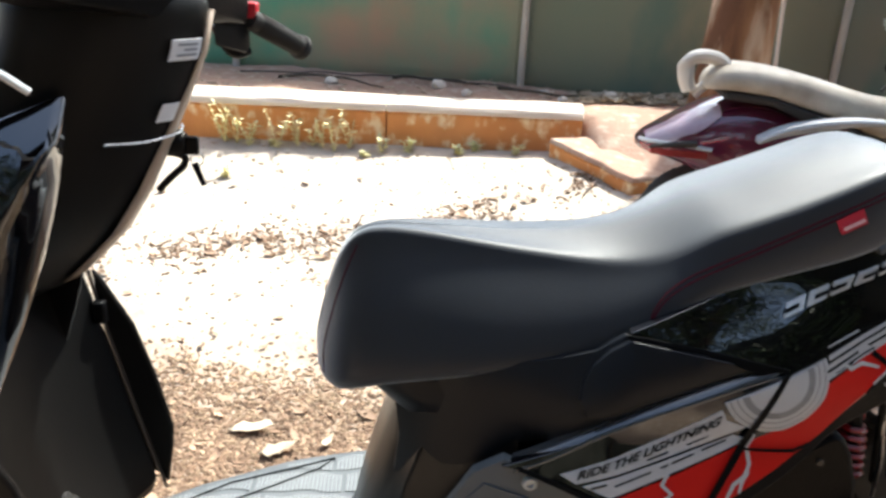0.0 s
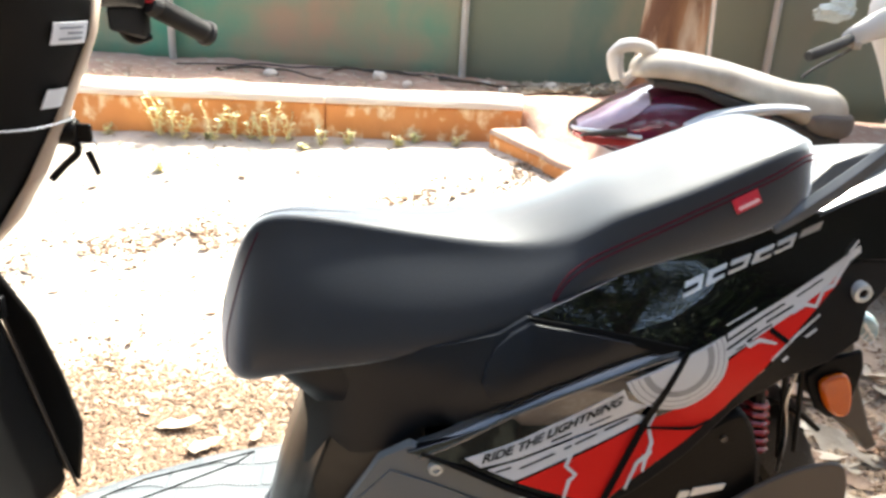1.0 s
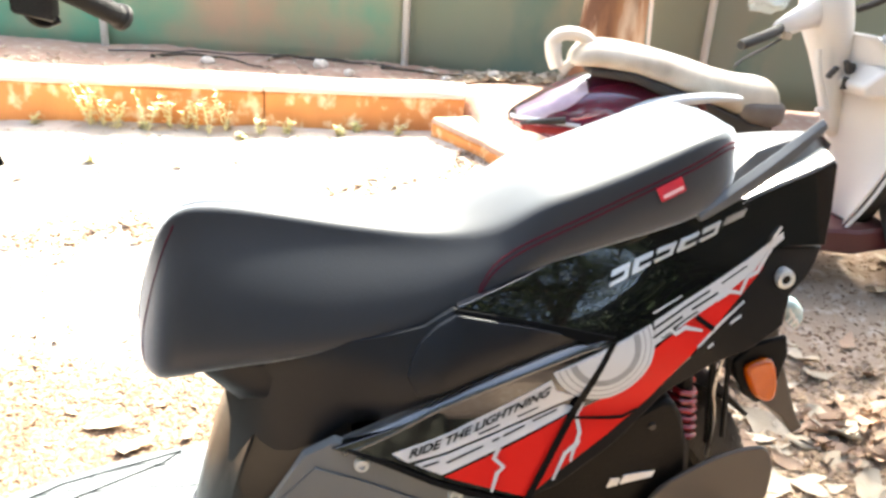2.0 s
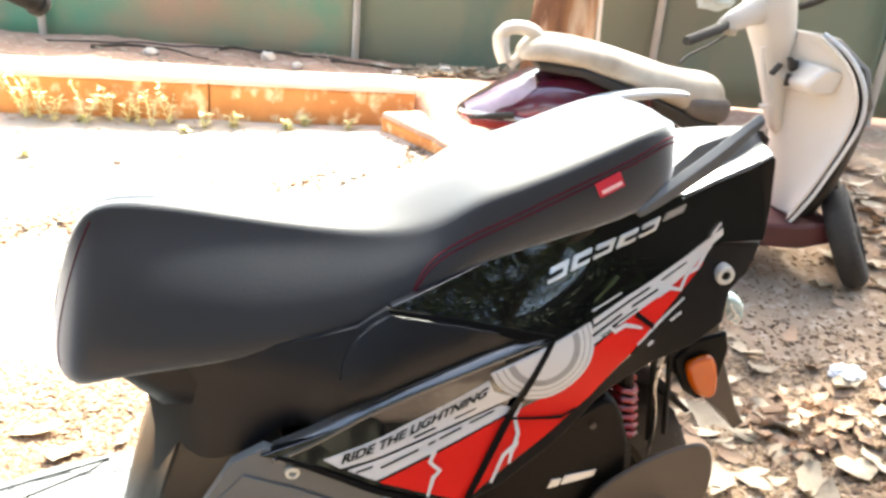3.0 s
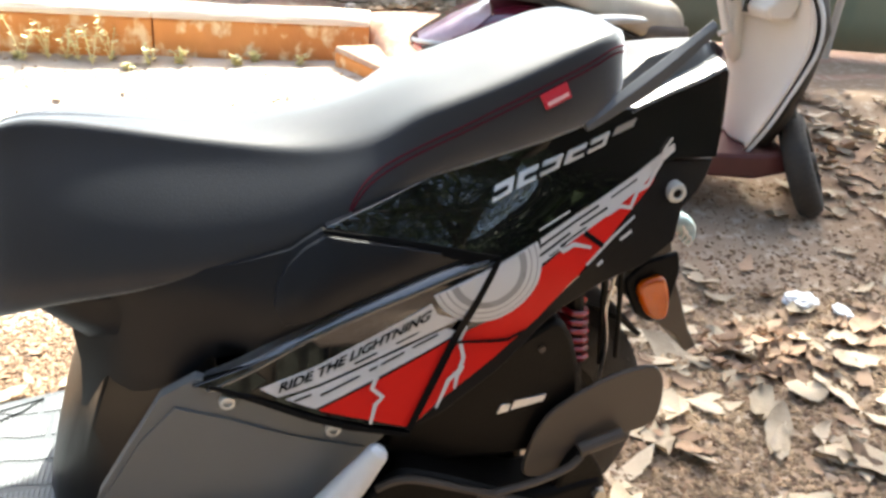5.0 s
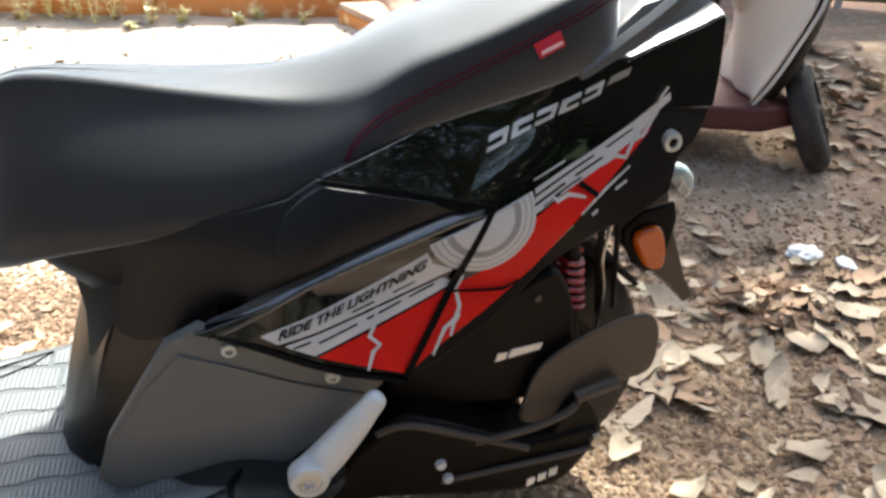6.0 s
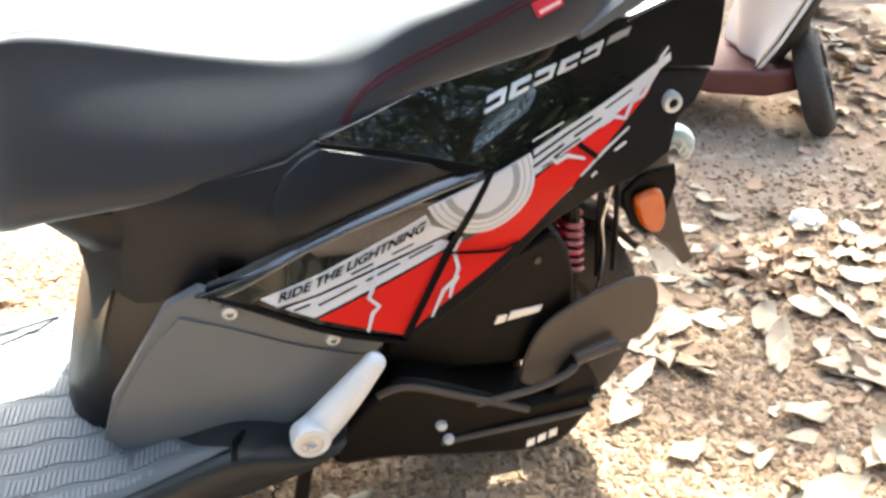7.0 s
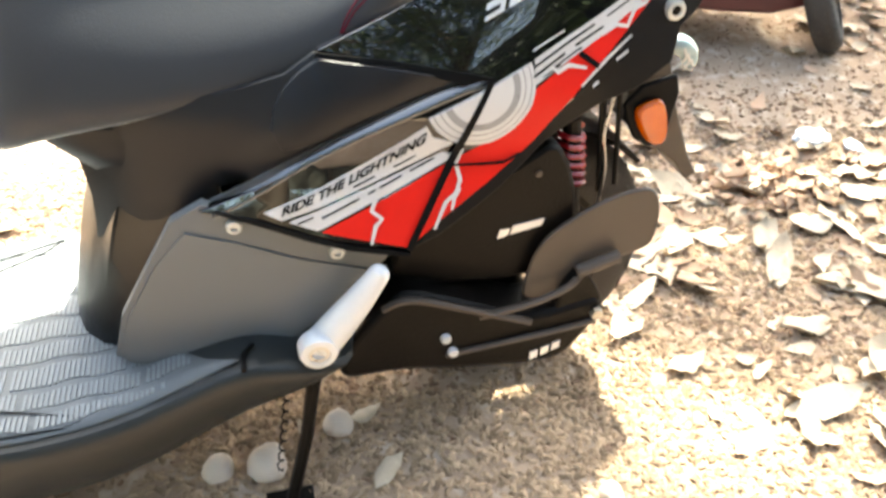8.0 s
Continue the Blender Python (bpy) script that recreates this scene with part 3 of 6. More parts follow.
for x, zb, wb, zc, wc, zt in SEAT:
    hgt = zc - zb
    lean = 0.084 * min(0.0, x - 0.2)
    zt = zc + (0.55 if -0.08 < x < 0.2 else 0.75) * (zt - zc)
    left = [(0.75 * wb, zb), (wb - 0.004, zb + 0.05 * hgt), (wb + 0.002, zb + 0.2 * hgt), (0.6 * wb + 0.4 * wc + 0.006, zb + 0.52 * hgt), (0.15 * wb + 0.85 * wc + 0.006, zb + 0.8 * hgt),
            (wc + 0.004, zc - 0.06 * hgt), (wc + 0.001, zc - 0.002), (wc - 0.006, zc + 0.0045), (0.72 * wc, zc + 0.42 * (zt - zc)), (0.36 * wc, zc + 0.86 * (zt - zc))]
    rings.append([(x, 0, zb)] + [(x, -w, z) for w, z in left] + [(x, lean, zt)] + [(x, max(w + 2 * lean, lean + 0.3 * w), z) for w, z in left[::-1]])
seat = part("seat", loft(rings), LEATHER, scooter, "black leatherette dual seat with dark red stitching", subsurf=2, sharp=180)


def seat_side(x, z):
    """Half width of the seat at a height on its side."""
    for a, b in zip(SEAT, SEAT[1:]):
        if a[0] <= x <= b[0]:
            u = (x - a[0]) / (b[0] - a[0])
            zb, wb, zc, wc = [a[k] + u * (b[k] - a[k]) for k in (1, 2, 3, 4)]
            v = max(0.0, min(1.05, (z - zb) / (zc - zb)))
            pairs = [(0.0, 0.93 * wb), (0.2, wb - 0.001), (0.52, 0.6 * wb + 0.4 * wc + 0.003), (0.8, 0.15 * wb + 0.85 * wc + 0.003), (1.05, wc - 0.006)]
            return float(np.interp(v, [p[0] for p in pairs], [p[1] for p in pairs]))
    return 0.05


bpy.context.view_layer.update()
seat_now = seat.evaluated_get(bpy.context.evaluated_depsgraph_get())


def seat_y(x, z):
    """Half width of the finished seat at a place on its side."""
    hit, place, _, _ = seat_now.ray_cast(Vector((x, -1, z)), Vector((0, 1, 0)))
    return -place.y if hit else seat_side(x, z)


STITCH = [(0.058, 0.706), (0.066, 0.728), (0.088, 0.754), (0.136, 0.784), (0.208, 0.817), (0.281, 0.851), (0.354, 0.885), (0.395, 0.904), (0.418, 0.905)]
for side in (-1, 1):
    for shift in (0.0, 0.007):
        run = curve_points([(x, 0, z - shift) for x, z in STITCH], 8)
        part("stitching", tube([(p.x, side * seat_y(p.x, p.z), p.z) for p in run], 0.0013, 5), THREAD, seat, "dark red double stitching")
    welt = curve_points([(-0.326, 0, 0.772), (-0.340, 0, 0.74), (-0.356, 0, 0.69), (-0.370, 0, 0.63), (-0.370, 0, 0.59)], 5)
    part("front_stitching", tube([(p.x, side * seat_y(p.x, p.z), p.z) for p in welt], 0.0012, 5), THREAD, seat)
tag = part("seat_tag", skin([(0.294, 0.849), (0.328, 0.866), (0.337, 0.848), (0.304, 0.832)], 0.0025, 0.005, -1, seat_y, 0.02), TAG_RED, seat, "small red woven tag", bevel=0.001)
part("tag_print", skin([(0.304, 0.841), (0.331, 0.854), (0.333, 0.850), (0.306, 0.837)], 0.0034, 0.002, -1, seat_y, 0.02), TAG_PALE, tag)

# body core under the panels
CORE = [(-0.262, 0.28, 0.54, 0.05), (-0.24, 0.27, 0.56, 0.085), (-0.16, 0.27, 0.60, 0.125), (-0.06, 0.28, 0.63, 0.150), (0.04, 0.33, 0.67, 0.155), (0.12, 0.44, 0.70, 0.150),
        (0.2, 0.48, 0.73, 0.140), (0.3, 0.55, 0.75, 0.115), (0.4, 0.60, 0.78, 0.085), (0.5, 0.64, 0.82, 0.060), (0.58, 0.72, 0.86, 0.045)]
rings = []
for x, zb, zt, w in CORE:
    rings.append([(x, -w * 0.8, zb), (x, -w, zb + 0.05), (x, -w, zt - 0.06), (x, -w * 0.6, zt), (x, w * 0.6, zt), (x, w, zt - 0.06), (x, w, zb + 0.05), (x, w * 0.8, zb)])
part("body_core", loft(rings), MATT_DARK, scooter)

# knee panel below the seat's front
rings = []
for z, x, k in ((0.255, -0.330, 1.0), (0.27, -0.334, 1.0), (0.31, -0.327, 1.0), (0.36, -0.315, 1.0), (0.42, -0.299, 1.0), (0.46, -0.287, 1.0), (0.50, -0.273, 0.96), (0.55, -0.25, 0.93), (0.60, -0.23, 0.90)):
    r = 0.016 + 0.06 * max(0.0, z - 0.27)
    left = [(x, -0.02), (x + 0.003, -0.058), (x + r, -0.098), (x + r + 0.008, -0.108), (x + 0.045, -0.136 * k), (x + 0.09, -0.158 * k), (-0.15, -0.174 * k), (-0.10, -0.182 * k)]
    rings.append([(px, py, z) for px, py in left] + [(px, -py, z) for px, py in left[::-1]])
part("knee_panel", loft(rings), KNEE_DARK, scooter, "dark satin plastic knee panel", bevel=0.004)

rings = []
for z, x, w in ((0.485, -0.215, 0.12), (0.512, -0.247, 0.140), (0.537, -0.274, 0.150), (0.564, -0.300, 0.156), (0.588, -0.325, 0.158), (0.61, -0.345, 0.15)):
    w *= 0.9
    rings.append([(x, -0.3 * w, z), (x + 0.006, -0.62 * w, z), (x + 0.030, -0.84 * w, z), (x + 0.08, -w, z), (-0.08, -1.05 * w, z), (-0.08, 1.05 * w, z), (x + 0.08, w, z), (x + 0.030, 0.88 * w, z), (x + 0.006, 0.62 * w, z), (x, 0.3 * w, z)])
part("under_seat_tray", loft(rings), SATIN_DARK, scooter, bevel=0.006)

SIDE_PANEL = [(0.030, 0.705), (0.108, 0.733), (0.183, 0.760), (0.258, 0.777), (0.343, 0.805), (0.369, 0.820), (0.434, 0.823), (0.453, 0.824), (0.509, 0.842), (0.568, 0.859), (0.604, 0.873), (0.612, 0.866), (0.612, 0.800),
              (0.606, 0.748), (0.526, 0.752), (0.500, 0.744), (0.396, 0.639), (0.309, 0.569), (0.168, 0.473), (0.127, 0.440), (0.050, 0.462), (-0.050, 0.498), (-0.127, 0.514), (-0.060, 0.539),
              (0.009, 0.578), (0.063, 0.602), (0.135, 0.626), (0.203, 0.647), (0.236, 0.656), (0.174, 0.675), (0.117, 0.688)]
LEDGE = [(-0.112, 0.529), (-0.060, 0.549), (0.009, 0.588), (0.063, 0.612), (0.135, 0.636), (0.203, 0.656), (0.240, 0.662)]
TAIL = [(0.127, 0.434), (0.168, 0.469), (0.309, 0.565), (0.396, 0.635), (0.500, 0.740), (0.526, 0.748), (0.606, 0.744), (0.594, 0.722), (0.578, 0.702), (0.548, 0.682),
        (0.534, 0.640), (0.476, 0.612), (0.412, 0.596), (0.327, 0.556), (0.264, 0.508), (0.170, 0.450)]
INFILL = [(0.026, 0.700), (0.117, 0.684), (0.174, 0.671), (0.222, 0.659), (0.203, 0.656), (0.135, 0.636), (0.063, 0.612), (0.009, 0.588), (-0.060, 0.549), (-0.116, 0.524), (-0.160, 0.495), (-0.205, 0.420), (-0.247, 0.340), (-0.264, 0.292),
          (-0.288, 0.292), (-0.280, 0.360), (-0.266, 0.450), (-0.262, 0.500), (-0.268, 0.540), (-0.274, 0.572), (-0.2, 0.63), (-0.06, 0.662), (-0.010, 0.676)]
INFILL_CAP = [(0.030, 0.697), (0.006, 0.681), (-0.014, 0.662), (-0.027, 0.641), (-0.032, 0.618), (-0.020, 0.594), (0.009, 0.597), (0.063, 0.618), (0.135, 0.642), (0.200, 0.658), (0.174, 0.669), (0.117, 0.682)]
FLOOR_COVER = [(-0.123, 0.531), (-0.088, 0.517), (-0.024, 0.491), (0.047, 0.457), (0.110, 0.433), (0.046, 0.366), (-0.033, 0.300), (-0.080, 0.279), (-0.164, 0.270), (-0.240, 0.279),
               (-0.264, 0.300), (-0.244, 0.366), (-0.199, 0.446), (-0.163, 0.508)]


def cover_width(x, z):
    return upright_width(x, z) - 0.06 * min(0.12, max(0.0, 0.56 - z)) - 0.010 * swell(x) + 0.016 - 0.10 * max(0.0, z - 0.49) - 0.03 * max(0.0, -0.12 - x)


def infill_width(x, z):
    u = max(0.0, -0.06 - x)
    edge = float(np.interp(x, [p[0] for p in LEDGE], [p[1] for p in LEDGE]))
    dip = 0.012 * max(0.0, min(1.0, 1 - (z - edge) / 0.03)) * max(0.0, min(1.0, (x + 0.14) / 0.05))
    return upright_width(x, z) - dip - 3.2 * max(0.0, -0.18 - x) ** 2 - 0.12 * u - 0.6 * u * u - 0.012 * max(0.0, min(1.0, (-0.02 + 0.65 * (z - 0.614) - x) / 0.022))


panels = {}
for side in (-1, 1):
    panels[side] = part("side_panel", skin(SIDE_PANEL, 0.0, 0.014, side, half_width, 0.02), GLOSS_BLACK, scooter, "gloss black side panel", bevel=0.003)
    part("tail_cover", skin(TAIL, -0.006, 0.014, side), TAIL_DARK, scooter, "textured dark lower tail cover", bevel=0.003)
    infill = part("infill_panel", skin(INFILL, -0.002, 0.008, side, infill_width, 0.02), SATIN_DARK, scooter, "satin black body side under the seat", bevel=0.004)
    part("infill_cap", skin(INFILL_CAP, 0.004, 0.008, side, infill_width, 0.02), SATIN_DARK, infill, bevel=0.005)
    cover = part("floor_cover", skin(FLOOR_COVER, 0.0, 0.016, side, cover_width), GREY_PLASTIC, scooter, "grey textured plastic cover with two screws", bevel=0.005)
    part("cover_face", skin([(-0.148, 0.494), (-0.09, 0.476), (-0.02, 0.447), (0.078, 0.414), (0.034, 0.362), (-0.038, 0.304), (-0.083, 0.284), (-0.164, 0.275), (-0.235, 0.284), (-0.255, 0.303), (-0.236, 0.366), (-0.190, 0.446)], 0.003, 0.01, side, cover_width), GREY_PLASTIC, cover, bevel=0.005)
    for sx, sz in ((-0.088, 0.499), (0.037, 0.448)):
        y = cover_width(sx, sz)
        prof = [(0.0001, 0.0015), (0.0045, 0.0015), (0.005, 0.0058), (0.0085, 0.006), (0.0100, 0.004), (0.0105, 0.0), (0.0105, -0.002)]
        part("screw", turned([(r, side * a) for r, a in prof], 14, "y", (sx, side * y, sz)), SCREW, cover, "bright socket screw")
    part("panel_groove", skin(ribbon([(0.026, 0.7015), (0.117, 0.6865), (0.174, 0.674), (0.246, 0.658)], 0.006), 0.0015, 0.006, side), DECAL_BLACK, panels[side])
    part("groove_end", skin([(0.130, 0.680), (0.236, 0.659), (0.206, 0.655), (0.178, 0.664)], 0.001, 0.006, side), DECAL_BLACK, panels[side])
    part("body_lip", skin(ribbon([(-0.108, 0.514), (-0.05, 0.492), (0.05, 0.455), (0.127, 0.432)], 0.008), 0.002, 0.01, side), DECAL_BLACK, scooter)

for side in (-1, 1):
    rows = []
    for q in curve_points([(x, 0, z) for x, z in LEDGE], 4):
        f = 0.45 + 0.55 * max(0.0, min(1.0, (0.16 - q.x) / 0.12))
        y, top = half_width(q.x, q.z - 0.012), q.z + 0.001
        rows.append([(q.x, side * (y - 0.004), top - 0.018), (q.x, side * (y + 0.0012), top - 0.0135), (q.x, side * (y - 0.0008), top - 0.0100), (q.x, side * (y - 0.0035), top - 0.0070), (q.x, side * (y - 0.0035 - 0.008 * f), top - 0.0032), (q.x, side * (y - 0.004 - 0.016 * f), top - 0.0010), (q.x, side * (y - 0.026), top - 0.001)])
    part("panel_ledge", sheet(rows), GLOSS_DUSTY, panels[side], "gloss black bevelled upper ledge", sharp=180)

# decals on both sides


def decal(name, outline, off, mat, side, label="", step=0.02):
    return part(name, skin(outline, off, 0.0008, side, half_width, step), mat, panels[side], label)


for side in (-1, 1):
    decal("silver_stripe", [(-0.051, 0.509), (0.156, 0.611), (0.164, 0.596), (0.192, 0.586), (0.180, 0.5815), (-0.031, 0.4985)], 0.0012, DECAL_SILVER, side, "silver striped decal with a slogan")
    decal("silver_stripe", [(-0.022, 0.496), (-0.004, 0.5045), (0.176, 0.5755), (0.197, 0.568), (0.012, 0.484)], 0.0012, DECAL_SILVER, side)
    for a, b in (((0.018, 0.5020), (0.066, 0.5235)), ((0.078, 0.5290), (0.122, 0.5490)), ((0.133, 0.5540), (0.166, 0.5685)), ((-0.012, 0.4945), (0.008, 0.5035)), ((0.060, 0.5405), (0.088, 0.5525)), ((0.112, 0.5625), (0.142, 0.5755))):
        decal("stripe_gap", ribbon([a, b], 0.0038), 0.002, DECAL_BLACK, side)
    decal("red_flash", [(0.016, 0.4815), (0.102, 0.520), (0.188, 0.5605), (0.254, 0.586), (0.283, 0.611), (0.301, 0.634), (0.343, 0.656), (0.408, 0.690), (0.465, 0.722), (0.505, 0.757), (0.490, 0.724), (0.419, 0.664), (0.379, 0.632), (0.354, 0.610), (0.309, 0.568), (0.168, 0.476), (0.127, 0.443)],
          0.0012, DECAL_RED, side, "bright red flash decal")
    for r, mat, off in ((0.077, DECAL_SILVER, 0.0024), (0.0715, DECAL_GREY, 0.003), (0.0695, DECAL_SILVER, 0.0036), (0.062, DECAL_GREY, 0.0042), (0.060, DECAL_SILVER, 0.0046), (0.054, DECAL_GREY, 0.005), (0.044, DECAL_SILVER, 0.0054)):
        arc = []
        for k in range(25):
            a = radians(201 + k * (383 - 201) / 24)
            arc.append((0.230 + r * math.cos(a), 0.645 + 0.86 * r * math.sin(a)))
        decal("roundel_ring", arc, off, mat, side, "", 0.02)
    decal("dark_line", [(0.237, 0.656), (0.247, 0.657), (0.195, 0.566), (0.129, 0.441), (0.120, 0.444), (0.184, 0.568)], 0.0060, DECAL_BLACK, side)
    decal("dark_line", ribbon([(0.19, 0.556), (0.262, 0.548), (0.285, 0.556)], 0.005), 0.0054, DECAL_BLACK, side)
    decal("dark_line", ribbon([(0.375, 0.672), (0.405, 0.652)], 0.012), 0.003, DECAL_BLACK, side)
    decal("silver_stripe", [(0.306, 0.673), (0.400, 0.711), (0.463, 0.739), (0.523, 0.774), (0.525, 0.764), (0.503, 0.749), (0.473, 0.722), (0.407, 0.687), (0.306, 0.642)], 0.002, DECAL_SILVER, side)
    for a, b, w in (((0.304, 0.6640), (0.398, 0.7035), 0.0048), ((0.304, 0.6530), (0.352, 0.6745), 0.0052), ((0.368, 0.6815), (0.412, 0.6995), 0.0048), ((0.330, 0.6580), (0.378, 0.6785), 0.0035), ((0.418, 0.7110), (0.462, 0.7310), 0.0035), ((0.318, 0.6505), (0.345, 0.6620), 0.0030)):
        decal("stripe_gap", ribbon([a, b], w), 0.0026, DECAL_BLACK, side)
    decal("silver_stripe", ribbon([(0.304, 0.6835), (0.352, 0.7010)], 0.0030), 0.002, DECAL_SILVER, side)
    for zig in ([(0.077, 0.457), (0.084, 0.483), (0.093, 0.492), (0.080, 0.505), (0.087, 0.522), (0.092, 0.545)],
                [(0.161, 0.466), (0.178, 0.503), (0.193, 0.515), (0.199, 0.532), (0.194, 0.558), (0.204, 0.576)],
                [(0.186, 0.490), (0.190, 0.508), (0.199, 0.520)],
                [(0.307, 0.650), (0.332, 0.661), (0.340, 0.654), (0.357, 0.660), (0.385, 0.653)],
                [(0.41, 0.690), (0.432, 0.700), (0.45, 0.696), (0.462, 0.716), (0.480, 0.722), (0.490, 0.735), (0.502, 0.750), (0.506, 0.768), (0.518, 0.782)],
                [(0.395, 0.629), (0.404, 0.634)], [(0.433, 0.657), (0.452, 0.666)]):
        decal("lightning", ribbon(zig, 0.0055), 0.0036, DECAL_SILVER, side, "", 0.02)
    decal("silver_stripe", ribbon([(0.378, 0.631), (0.419, 0.660), (0.458, 0.684)], 0.004), 0.0024, DECAL_SILVER, side)
    # five raised emblem blocks and a small grey one
    a, b = Vector((0.236, 0.7205)), Vector((0.409, 0.7815))
    along, tall = (b - a), Vector((0.006, 0.0175))
    for k in range(5):
        p, q = a + along * (k + 0.06) / 5, a + along * (k + 0.86) / 5
        part("emblem_block", skin([tuple(p), tuple(q), tuple(q + tall), tuple(p + tall)], 0.003, 0.004, side), EMBLEM, panels[side], "raised silver emblem block", bevel=0.0008)
        u, v = q - p, tall
        part("emblem_slot", skin([tuple(p + u * c + v * h) for c, h in (((0.30, 0.36), (1.02, 0.36), (1.02, 0.66), (0.30, 0.66)) if k % 2 else ((-0.02, 0.36), (0.70, 0.36), (0.70, 0.66), (-0.02, 0.66)))], 0.0042, 0.004, side), DECAL_BLACK, panels[side])
    decal("emblem_end", [(0.414, 0.790), (0.448, 0.801), (0.453, 0.812), (0.420, 0.801)], 0.002, DECAL_GREY, side)
    part("tail_bolt", turned([(0.0001, side * 0.004), (0.006, side * 0.004), (0.008, side * 0.008), (0.0135, side * 0.007), (0.0155, 0.0), (0.0155, side * -0.01)], 20, "y", (0.533, side * (half_width(0.533, 0.706) - 0.003), 0.706)), SCREW, scooter, "round steel bolt in the tail")
    part("bolt_socket", turned([(0.0001, side * 0.0055), (0.0068, side * 0.0055), (0.007, side * 0.002)], 16, "y", (0.533, side * (half_width(0.533, 0.706) - 0.003), 0.706)), DECAL_BLACK, scooter)

# slogan on the left decal
txt = bpy.data.curves.new("slogan", "FONT")
txt.body, txt.size, txt.shear = "RIDE THE LIGHTNING", 1.0, 0.3
txt.offset = 0.034
probe = bpy.data.objects.new("slogan", txt)
scene.collection.objects.link(probe)
bpy.context.view_layer.update()
flat = bpy.data.meshes.new_from_object(probe.evaluated_get(bpy.context.evaluated_depsgraph_get()))
bpy.data.objects.remove(probe)
wid = max(v.co.x for v in flat.vertices)
tall_ = max(v.co.y for v in flat.vertices)
t0, t1, up = Vector((-0.031, 0.5055)), Vector((0.156, 0.5935)), Vector((0.0, 0.0118))
bm = bmesh.new()
bm.from_mesh(flat)
for v in bm.verts:
    q = t0 + (t1 - t0) * (v.co.x / wid) + up * (v.co.y / tall_)
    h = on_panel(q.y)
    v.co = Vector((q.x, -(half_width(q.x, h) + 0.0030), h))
part("slogan", bm, DECAL_BLACK, panels[-1], "black slogan lettering")

# grab rail and tail top
for side in (-1,):
    w = [(0.367, 0.808), (0.405, 0.838), (0.463, 0.880), (0.505, 0.912), (0.532, 0.932), (0.538, 0.937)]
    rings = []
    for p in curve_points([(x, 0, z) for x, z in w], 3):
        u = (p.x - 0.367) / 0.173
        half, low, y = 0.007 + 0.004 * math.sin(math.pi * min(1, u * 1.1)), 0.006 + 0.009 * math.sin(math.pi * max(0.0, min(1.0, u))) ** 0.7, side * (0.118 - 0.02 * u)
        rings.append([(p.x, y - half, p.z), (p.x + 0.3 * low, y - half * 1.1, p.z - low), (p.x + 0.3 * low, y + half * 1.1, p.z - low), (p.x, y + half, p.z), (p.x - 0.004, y, p.z + 0.006)])
    part("grab_rail", loft(rings), RAIL_SATIN, scooter, "satin grey grab rail", bevel=0.003)
EDGE = [(0.446, 0.819), (0.453, 0.8215), (0.509, 0.840), (0.568, 0.857), (0.606, 0.872)]


def ledge_depth(x):
    return float(np.interp(x, [0.40, 0.453, 0.606], [0.0, 0.022, 0.033]))


rings = []
for x, zs, zd in [(0.33, 0.790, 0.797), (0.40, 0.812, 0.832), (0.44, 0.824, 0.859), (0.48, 0.838, 0.884), (0.53, 0.854, 0.894), (0.58, 0.871, 0.899), (0.612, 0.880, 0.897), (0.624, 0.874, 0.886)]:
    w = half_width(x, zs) - ledge_depth(x) - 0.012 * max(0.0, (x - 0.6) / 0.024)
    left = [(w - 0.004, zs - 0.03), (w, zs), (w - 0.009, zs + 0.80 * (zd - zs)), (w - 0.011, zd - 0.002), (w - 0.015, zd), (0.5 * w, zd + 0.001)]
    rings.append([(x, -y, z) for y, z in left] + [(x, 0, zd)] + [(x, y, z) for y, z in left[::-1]])
part("tail_top", loft(rings), RAIL_SATIN, scooter, "satin grey tail top between seat and grab rail", bevel=0.002, sharp=60)
for side in (-1, 1):
    rows = []
    for q in curve_points([(x, 0, z) for x, z in EDGE], 4):
        y, d = half_width(q.x, q.z), ledge_depth(q.x)
        rows.append([(q.x, side * (y - 0.005), q.z - 0.006), (q.x, side * (y + 0.0015), q.z - 0.001), (q.x, side * (y - 0.0015), q.z + 0.0015)] + [(q.x, side * (y - 0.0015 - k * d), q.z + 0.0015 + 0.29 * k * d) for k in (0.33, 0.66, 1.0)] + [(q.x, side * (y - 0.006 - d), q.z + 0.29 * d)])
    part("tail_ledge", sheet(rows), GLOSS_DUSTY, panels[side], "dusty bevelled ledge along the tail", sharp=180)
part("tail_lamp", loft([[(0.59, -0.045, 0.76), (0.635, 0.0, 0.755), (0.59, 0.045, 0.76)], [(0.60, -0.048, 0.80), (0.645, 0.0, 0.80), (0.60, 0.048, 0.80)], [(0.60, -0.044, 0.862), (0.634, 0.0, 0.866), (0.60, 0.044, 0.862)]]), DECAL_RED, scooter, "red tail lamp", bevel=0.004)

